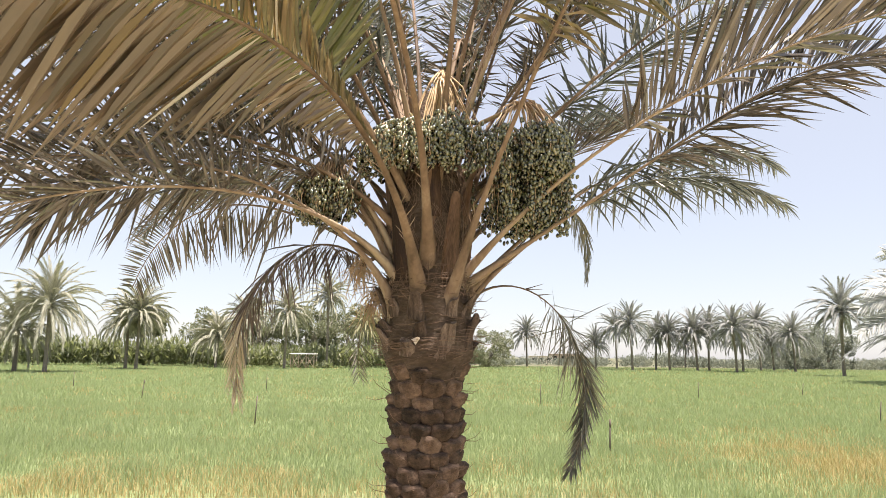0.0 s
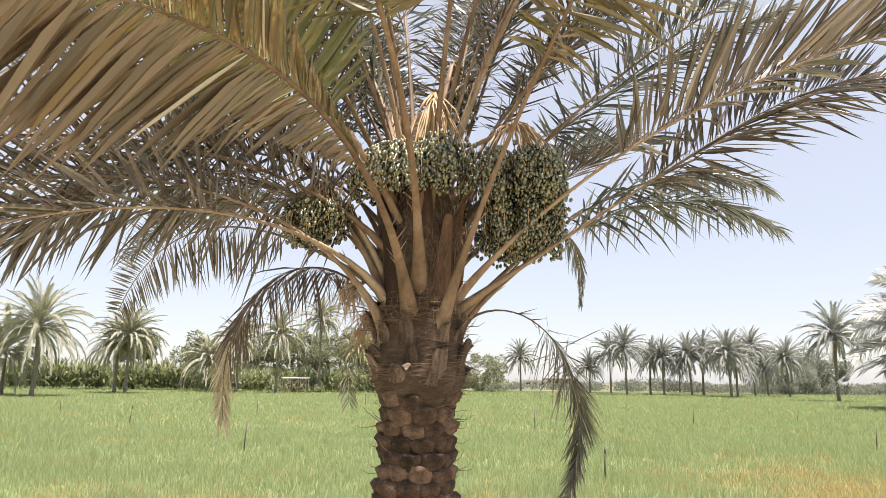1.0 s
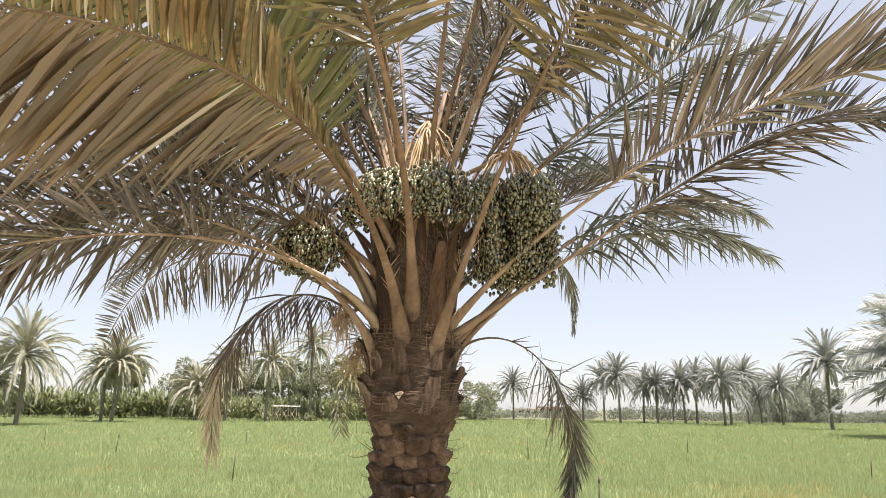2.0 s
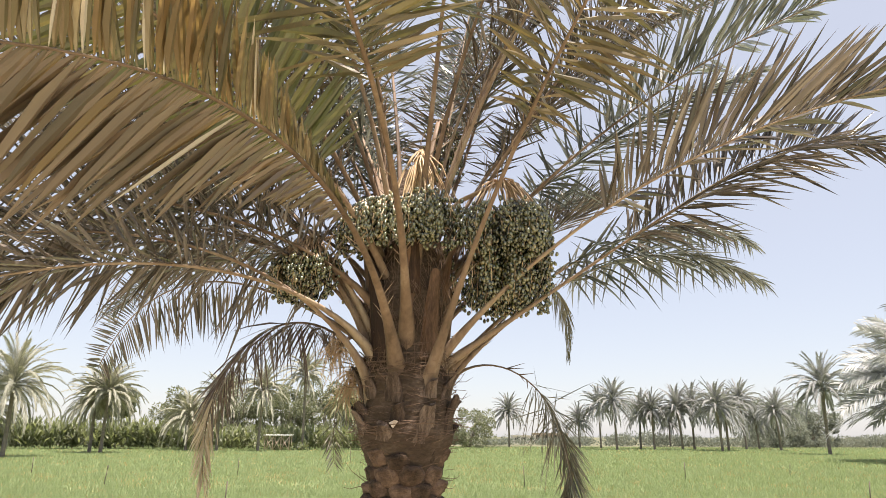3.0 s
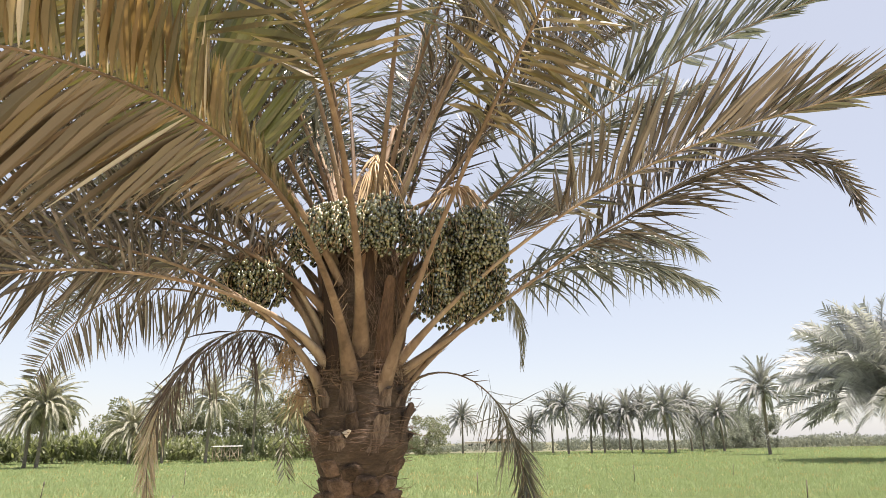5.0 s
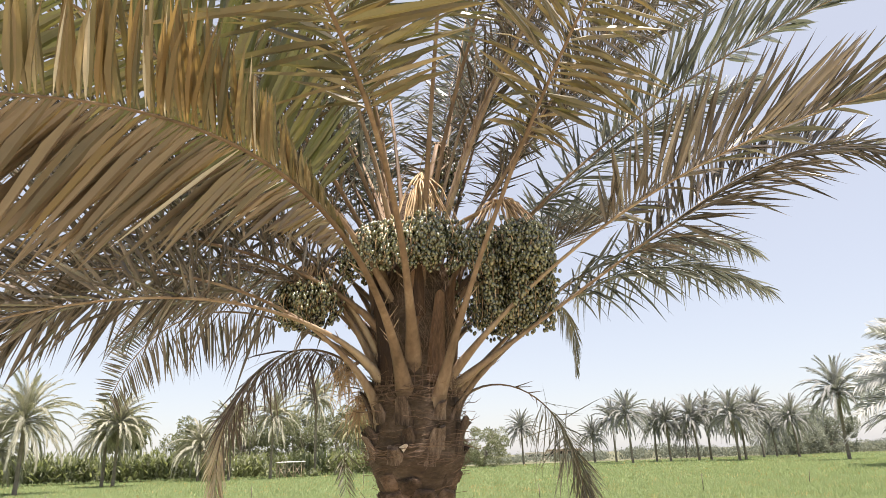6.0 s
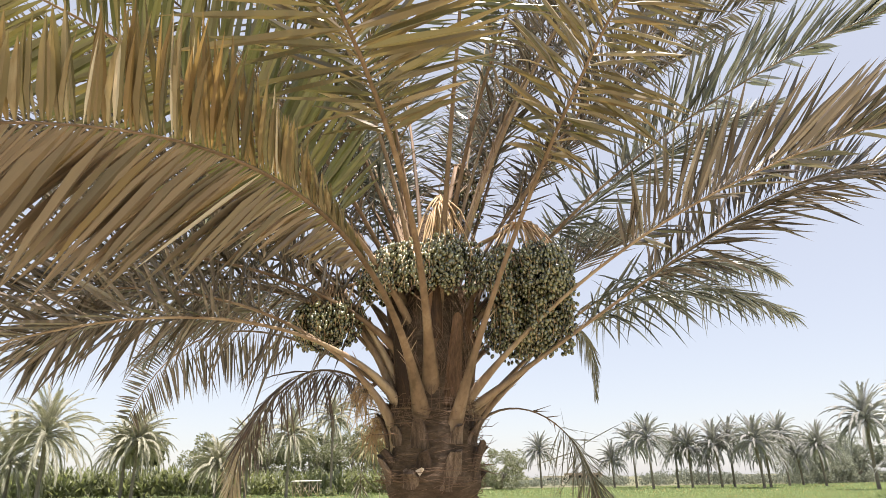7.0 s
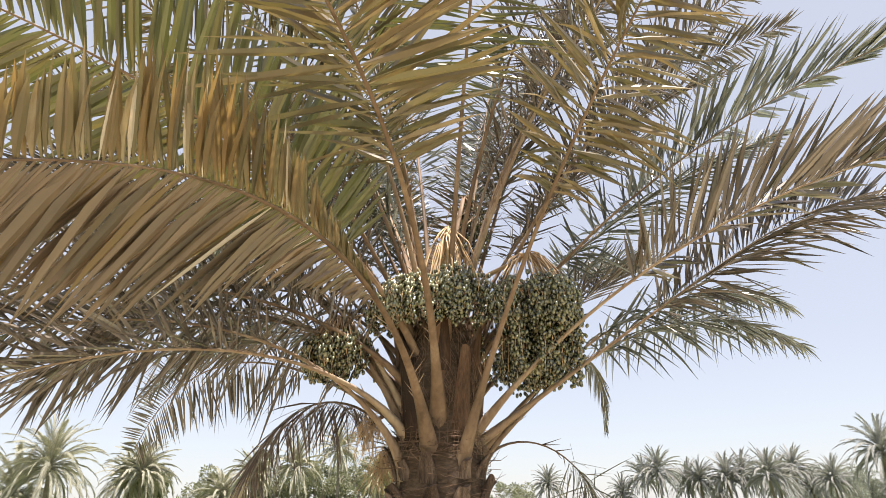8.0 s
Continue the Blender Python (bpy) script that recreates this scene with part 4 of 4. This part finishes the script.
def broad_tree(name, place, height, width, seed, mat, leaves=5000, size=0.22, low=0.25, label="", category="tree", group="trees behind the field"):
    """A bush or tree: forked limbs, and a crown of many leaves in uneven clumps."""
    rng = random.Random(seed)
    tree = root(name, place, label, category, group)
    verts, faces, tips = [], [], []
    for k in range(7):
        a, s = rng.uniform(0, 6.28), rng.uniform(0.2, 0.42)
        tip = Vector((math.cos(a) * width * s, math.sin(a) * width * s, height * rng.uniform(0.45, 0.85)))
        mid = tip * 0.45 + Vector((rng.uniform(-1, 1) * 0.15, rng.uniform(-1, 1) * 0.15, 0.1 * height))
        tube(verts, faces, [Vector((0, 0, -0.1)), mid * 0.5, mid, tip], [0.035 * height * 0.6, 0.03 * height * 0.6, 0.018 * height * 0.6, 0.006 * height * 0.6], 6)
        tips.append(tip)
    part("trunk", make_mesh("trunk", verts, faces, FAR_BARK, True), tree)
    clumps = []
    for k in range(34):
        a, r = rng.uniform(0, 6.28), math.sqrt(rng.random()) * 0.46 * width
        z = height * (low + (1 - low) * rng.random() ** 0.8 * (1 - 0.55 * (r / (0.5 * width)) ** 2))
        clumps.append((Vector((math.cos(a) * r, math.sin(a) * r, z * 0.93)), rng.uniform(0.07, 0.15) * (width + height) * 0.5))
    v, f = [], []
    for k in range(leaves * 2):
        c, cr = clumps[rng.randrange(len(clumps))]
        d = Vector((rng.gauss(0, 1), rng.gauss(0, 1), rng.gauss(0, 1))).normalized()
        p = c + d * cr * rng.uniform(0.6, 1.05)
        if p.z < 0.05:
            p.z = 0.05 + rng.random() * 0.2
        way = (d + Vector((rng.gauss(0, 0.6), rng.gauss(0, 0.6), rng.gauss(-0.2, 0.5)))).normalized()
        sd = way.cross(Vector((rng.gauss(0, 1), rng.gauss(0, 1), rng.gauss(0, 1)))).normalized()
        ln, w = size * rng.uniform(0.8, 1.6), size * 0.34
        b = len(v)
        v += [p, p + way * ln * 0.5 + sd * w, p + way * ln, p + way * ln * 0.5 - sd * w]
        f.append((b, b + 1, b + 2, b + 3))
    part("crown", make_mesh("crown", v, f, mat), tree)
    return tree


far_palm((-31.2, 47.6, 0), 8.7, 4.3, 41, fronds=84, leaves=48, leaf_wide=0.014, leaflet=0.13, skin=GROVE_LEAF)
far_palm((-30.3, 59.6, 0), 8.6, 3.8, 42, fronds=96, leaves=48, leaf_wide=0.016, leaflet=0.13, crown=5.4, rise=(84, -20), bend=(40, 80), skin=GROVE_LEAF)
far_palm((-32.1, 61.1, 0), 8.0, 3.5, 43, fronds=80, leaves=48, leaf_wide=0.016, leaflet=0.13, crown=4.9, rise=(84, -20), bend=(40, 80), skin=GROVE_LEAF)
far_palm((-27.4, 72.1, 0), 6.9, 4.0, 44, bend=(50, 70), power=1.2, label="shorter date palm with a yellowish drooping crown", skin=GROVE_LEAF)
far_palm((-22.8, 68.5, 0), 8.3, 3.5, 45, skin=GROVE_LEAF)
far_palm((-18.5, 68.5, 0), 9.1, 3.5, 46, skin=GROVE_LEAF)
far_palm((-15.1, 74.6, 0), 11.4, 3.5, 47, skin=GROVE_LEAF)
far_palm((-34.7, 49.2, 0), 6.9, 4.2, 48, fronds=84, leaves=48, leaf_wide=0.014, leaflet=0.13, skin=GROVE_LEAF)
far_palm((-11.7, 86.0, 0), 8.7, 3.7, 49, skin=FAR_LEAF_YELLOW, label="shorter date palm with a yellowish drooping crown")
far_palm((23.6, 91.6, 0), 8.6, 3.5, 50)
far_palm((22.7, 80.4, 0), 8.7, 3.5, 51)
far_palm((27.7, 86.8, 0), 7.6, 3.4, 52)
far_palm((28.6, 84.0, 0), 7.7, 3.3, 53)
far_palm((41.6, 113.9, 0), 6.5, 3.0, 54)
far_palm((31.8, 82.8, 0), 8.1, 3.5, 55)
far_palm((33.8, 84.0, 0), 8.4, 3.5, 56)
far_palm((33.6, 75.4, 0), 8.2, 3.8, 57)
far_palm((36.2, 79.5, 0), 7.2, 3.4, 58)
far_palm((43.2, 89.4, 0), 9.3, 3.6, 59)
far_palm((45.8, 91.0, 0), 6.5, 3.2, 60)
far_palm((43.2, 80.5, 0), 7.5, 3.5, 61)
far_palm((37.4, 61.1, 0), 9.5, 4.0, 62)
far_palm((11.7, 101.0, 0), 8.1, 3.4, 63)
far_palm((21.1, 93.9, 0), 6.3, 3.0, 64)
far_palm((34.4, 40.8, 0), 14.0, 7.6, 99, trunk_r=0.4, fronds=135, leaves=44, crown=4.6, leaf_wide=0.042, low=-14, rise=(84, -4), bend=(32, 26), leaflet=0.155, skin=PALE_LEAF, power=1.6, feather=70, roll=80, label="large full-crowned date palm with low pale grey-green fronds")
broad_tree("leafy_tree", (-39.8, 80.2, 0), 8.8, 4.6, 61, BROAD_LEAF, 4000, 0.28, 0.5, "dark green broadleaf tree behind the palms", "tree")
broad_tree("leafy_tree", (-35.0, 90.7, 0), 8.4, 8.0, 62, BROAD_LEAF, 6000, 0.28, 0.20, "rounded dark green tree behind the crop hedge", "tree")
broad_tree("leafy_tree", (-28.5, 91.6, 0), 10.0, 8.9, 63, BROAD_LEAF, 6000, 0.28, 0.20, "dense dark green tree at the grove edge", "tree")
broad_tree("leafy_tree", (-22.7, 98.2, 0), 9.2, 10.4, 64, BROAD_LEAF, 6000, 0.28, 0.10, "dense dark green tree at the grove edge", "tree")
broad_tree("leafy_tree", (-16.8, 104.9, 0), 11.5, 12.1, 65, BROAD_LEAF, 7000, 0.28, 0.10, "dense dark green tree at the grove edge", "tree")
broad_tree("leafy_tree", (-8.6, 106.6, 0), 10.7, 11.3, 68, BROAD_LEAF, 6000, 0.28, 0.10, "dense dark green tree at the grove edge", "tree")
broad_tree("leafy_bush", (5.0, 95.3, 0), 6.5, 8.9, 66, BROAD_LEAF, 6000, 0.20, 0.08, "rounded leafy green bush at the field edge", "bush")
broad_tree("leafy_bush", (55.9, 104.7, 0), 5.4, 12.1, 67, HAZED_LEAF, 6000, 0.25, 0.05, "wide haze-greyed green thicket below the palms", "bush")
broad_tree("leafy_bush", (64.0, 109.8, 0), 8.2, 10.7, 69, HAZED_LEAF, 6000, 0.25, 0.05, "wide haze-greyed green thicket below the palms", "bush")
broad_tree("leafy_tree", (71.9, 136.8, 0), 10.3, 10.9, 70, HAZED_LEAF, 5000, 0.25, 0.20, "hazy grey-green tree among the palms", "tree")

# ---- hedge of strap-leaved plants along the field ----


def strap_hedge(name, x0, x1, y0, y1, plants, tall, seed, mat, label):
    rng = random.Random(seed)
    v, f = [], []
    for k in range(plants):
        t = rng.random()
        p = Vector((x0 + (x1 - x0) * t, y0 + (y1 - y0) * t + rng.uniform(-2.2, 2.2), 0))
        h = tall * rng.uniform(0.6, 1.05)
        for j in range(13):
            a, e = rng.uniform(0, 6.28), radians(rng.uniform(30, 85))
            q = p + Vector((rng.gauss(0, 0.2), rng.gauss(0, 0.2), h * rng.uniform(0.05, 0.72)))
            d = Vector((math.cos(a) * math.cos(e), math.sin(a) * math.cos(e), math.sin(e)))
            blade(v, f, q, d, d.cross(Vector((-math.sin(a), math.cos(a), 0))) * -1, h * rng.uniform(0.3, 0.5), 0.2 * rng.uniform(0.6, 1.4), rng.uniform(0.1, 0.55), 0.15)
    ob = new(name, make_mesh(name, v, f, mat))
    tagged(ob, label, "hedge", kind="stuff")


strap_hedge("maize_hedge", -84, -29, 74, 79, 900, 4.1, 21, STRAP_LEAF, "dense green strap-leaved crop standing along the far field edge")
strap_hedge("maize_hedge", -30, -5, 78, 79, 320, 3.2, 22, STRAP_LEAF, "low green strap-leaved undergrowth below the trees")

strap_hedge("maize_hedge", -21.0, -14.0, 74.6, 75.0, 26, 1.2, 23, STRAP_LEAF, "low scattered strap-leaved plants beside the white-topped shelter")


def scrub(name, x0, y0, x1, y1, count, tall, seed):
    """A far belt of scrub in the haze-greyed leaf colour."""
    rng = random.Random(seed)
    v, f = [], []
    for k in range(count):
        t = rng.random()
        c = Vector((x0 + (x1 - x0) * t, y0 + (y1 - y0) * t + rng.uniform(-3, 3), 0))
        h = tall * (0.65 + 0.5 * noise.noise((c.x * 0.09, c.y * 0.09, seed))) * rng.uniform(0.6, 1.1)
        for j in range(70):
            p = c + Vector((rng.gauss(0, 0.9), rng.gauss(0, 0.9), h * rng.random()))
            way = Vector((rng.gauss(0, 1), rng.gauss(0, 1), rng.gauss(1.3, 0.7))).normalized()
            sd = way.cross(Vector((rng.gauss(0, 1), rng.gauss(0, 1), 0.2))).normalized() * 0.09
            b = len(v)
            v += [p, p + way * 0.25 + sd, p + way * 0.5, p + way * 0.25 - sd]
            f.append((b, b + 1, b + 2, b + 3))
    ob = new(name, make_mesh(name, v, f, HAZED_LEAF))
    tagged(ob, "far belt of haze-greyed green scrub beyond the palms", "shrubs", kind="stuff")


scrub("scrub_belt", 24, 122, 150, 92, 420, 3.0, 31)
scrub("scrub_belt", -4, 128, 26, 126, 60, 1.6, 32)
scrub("scrub_belt", -190, 110, -60, 118, 300, 4.5, 33)
scrub("scrub_belt", -400, 330, 500, 330, 500, 4.0, 34)

# ---- stakes in the field ----


def stake(x, y, high, lean_x, lean_y, cap):
    top = Vector((lean_x, lean_y, high))
    verts, faces = [], []
    tube(verts, faces, [Vector((0, 0, -0.1)), top * 0.5, top], [0.016, 0.014, 0.012], 7)
    if cap:
        tube(verts, faces, [top - Vector((0, 0, 0.07)), top - Vector((0, 0, 0.03)), top + Vector((0, 0, 0.05))], [0.016, 0.022, 0.014], 7)
    st = new("sprinkler_stake", make_mesh("sprinkler_stake", verts, faces, STAKE_WOOD, True))
    st.matrix_basis = Matrix.Translation((x, y, 0))
    tagged(st, "thin dark sprinkler stake standing in the green grass" if cap else "thin dark leaning stake standing in the green grass", "stake", "stakes in the field")


stake(-4.5, 14.4, 0.66, 0.03, 0.0, False)
stake(-10.4, 21.0, 0.65, 0.05, 0.0, True)
stake(-16.3, 26.9, 0.76, -0.03, 0.0, False)
stake(-8.1, 27.3, 0.75, -0.00, 0.0, False)
stake(2.9, 21.1, 0.71, -0.01, 0.0, False)
stake(2.6, 10.7, 0.53, 0.02, 0.0, True)
stake(9.7, 25.3, 0.68, 0.02, 0.0, False)
stake(10.9, 16.5, 0.56, 0.08, 0.0, False)
stake(14.9, 27.4, 0.59, 0.10, 0.0, False)
stake(-5.0, 39.3, 0.96, -0.04, 0.0, False)

# ---- far buildings ----


def box(verts, faces, x0, y0, z0, x1, y1, z1):
    b = len(verts)
    verts += [Vector(p) for p in ((x0, y0, z0), (x1, y0, z0), (x1, y1, z0), (x0, y1, z0), (x0, y0, z1), (x1, y0, z1), (x1, y1, z1), (x0, y1, z1))]
    faces += [tuple(b + i for i in q) for q in ((3, 2, 1, 0), (4, 5, 6, 7), (0, 1, 5, 4), (1, 2, 6, 5), (2, 3, 7, 6), (3, 0, 4, 7))]


def shed(place, w, d, h, wall_mat, roof_mat, label, openings=2, name="farm_shed", fall=0.0):
    """A low hut; fall tips its roof towards the field."""
    hut = root(name, place, label, "shed")
    v, f = [], []
    box(v, f, -w / 2, 0, -0.1, w / 2, d, h)
    part("wall", make_mesh("wall", v, f, wall_mat), hut)
    v, f = [], []
    box(v, f, -w / 2 - 0.25, -0.35, h + 0.01, w / 2 + 0.25, d + 0.3, h + 0.08)
    for k in (2, 3, 6, 7):
        v[k].z += fall
    part("roof", make_mesh("roof", v, f, roof_mat), hut)
    for k in range(openings):
        x = -w / 2 + w * (k + 0.5) / openings
        v, f = [], []
        box(v, f, x - 0.45, -0.04, 0.9, x + 0.45, 0.02, h - 0.5)
        part("window", make_mesh("window", v, f, DARK_VOID), hut)
    return hut


def shelter(place, w, d, h):
    """A low open lean-to: a white sheet on posts with crossed braces."""
    hut = root("farm_shelter", place, "low open shelter with a white sheet top on crossed posts", "shelter")
    v, f = [], []
    box(v, f, -w / 2 - 0.15, -0.2, h, w / 2 + 0.15, d + 0.2, h + 0.07)
    for k in (2, 3, 6, 7):
        v[k].z += 0.03
    part("roof", make_mesh("roof", v, f, SHEET_WHITE), hut)
    for y in (0.0, d):
        for k in range(4):
            x = -w / 2 + w * k / 3
            v, f = [], []
            tube(v, f, [Vector((x, y, -0.1)), Vector((x, y, h + 0.03))], [0.05, 0.045], 7)
            part("post", make_mesh("post", v, f, PLASTER_TAN, True), hut)
    for k in range(3):
        x = -w / 2 + w * k / 3
        for z0, z1 in ((0.1, h - 0.1), (h - 0.1, 0.1)):
            v, f = [], []
            tube(v, f, [Vector((x, -0.05, z0)), Vector((x + w / 3, -0.05, z1))], [0.035, 0.035], 6)
            part("brace", make_mesh("brace", v, f, PLASTER_TAN, True), hut)
    return hut


shelter((-17.5, 72.5, 0), 2.7, 1.2, 1.65)
shed((31.0, 171.7, 0), 9.1, 4.0, 2.5, PLASTER_TAN, PLASTER, "far low flat-roofed plastered farm building", 4)
shed((22.4, 161.1, 0), 5.7, 4.0, 1.9, PLASTER, SHEET_WHITE, "far low white farm building at the horizon", 3)
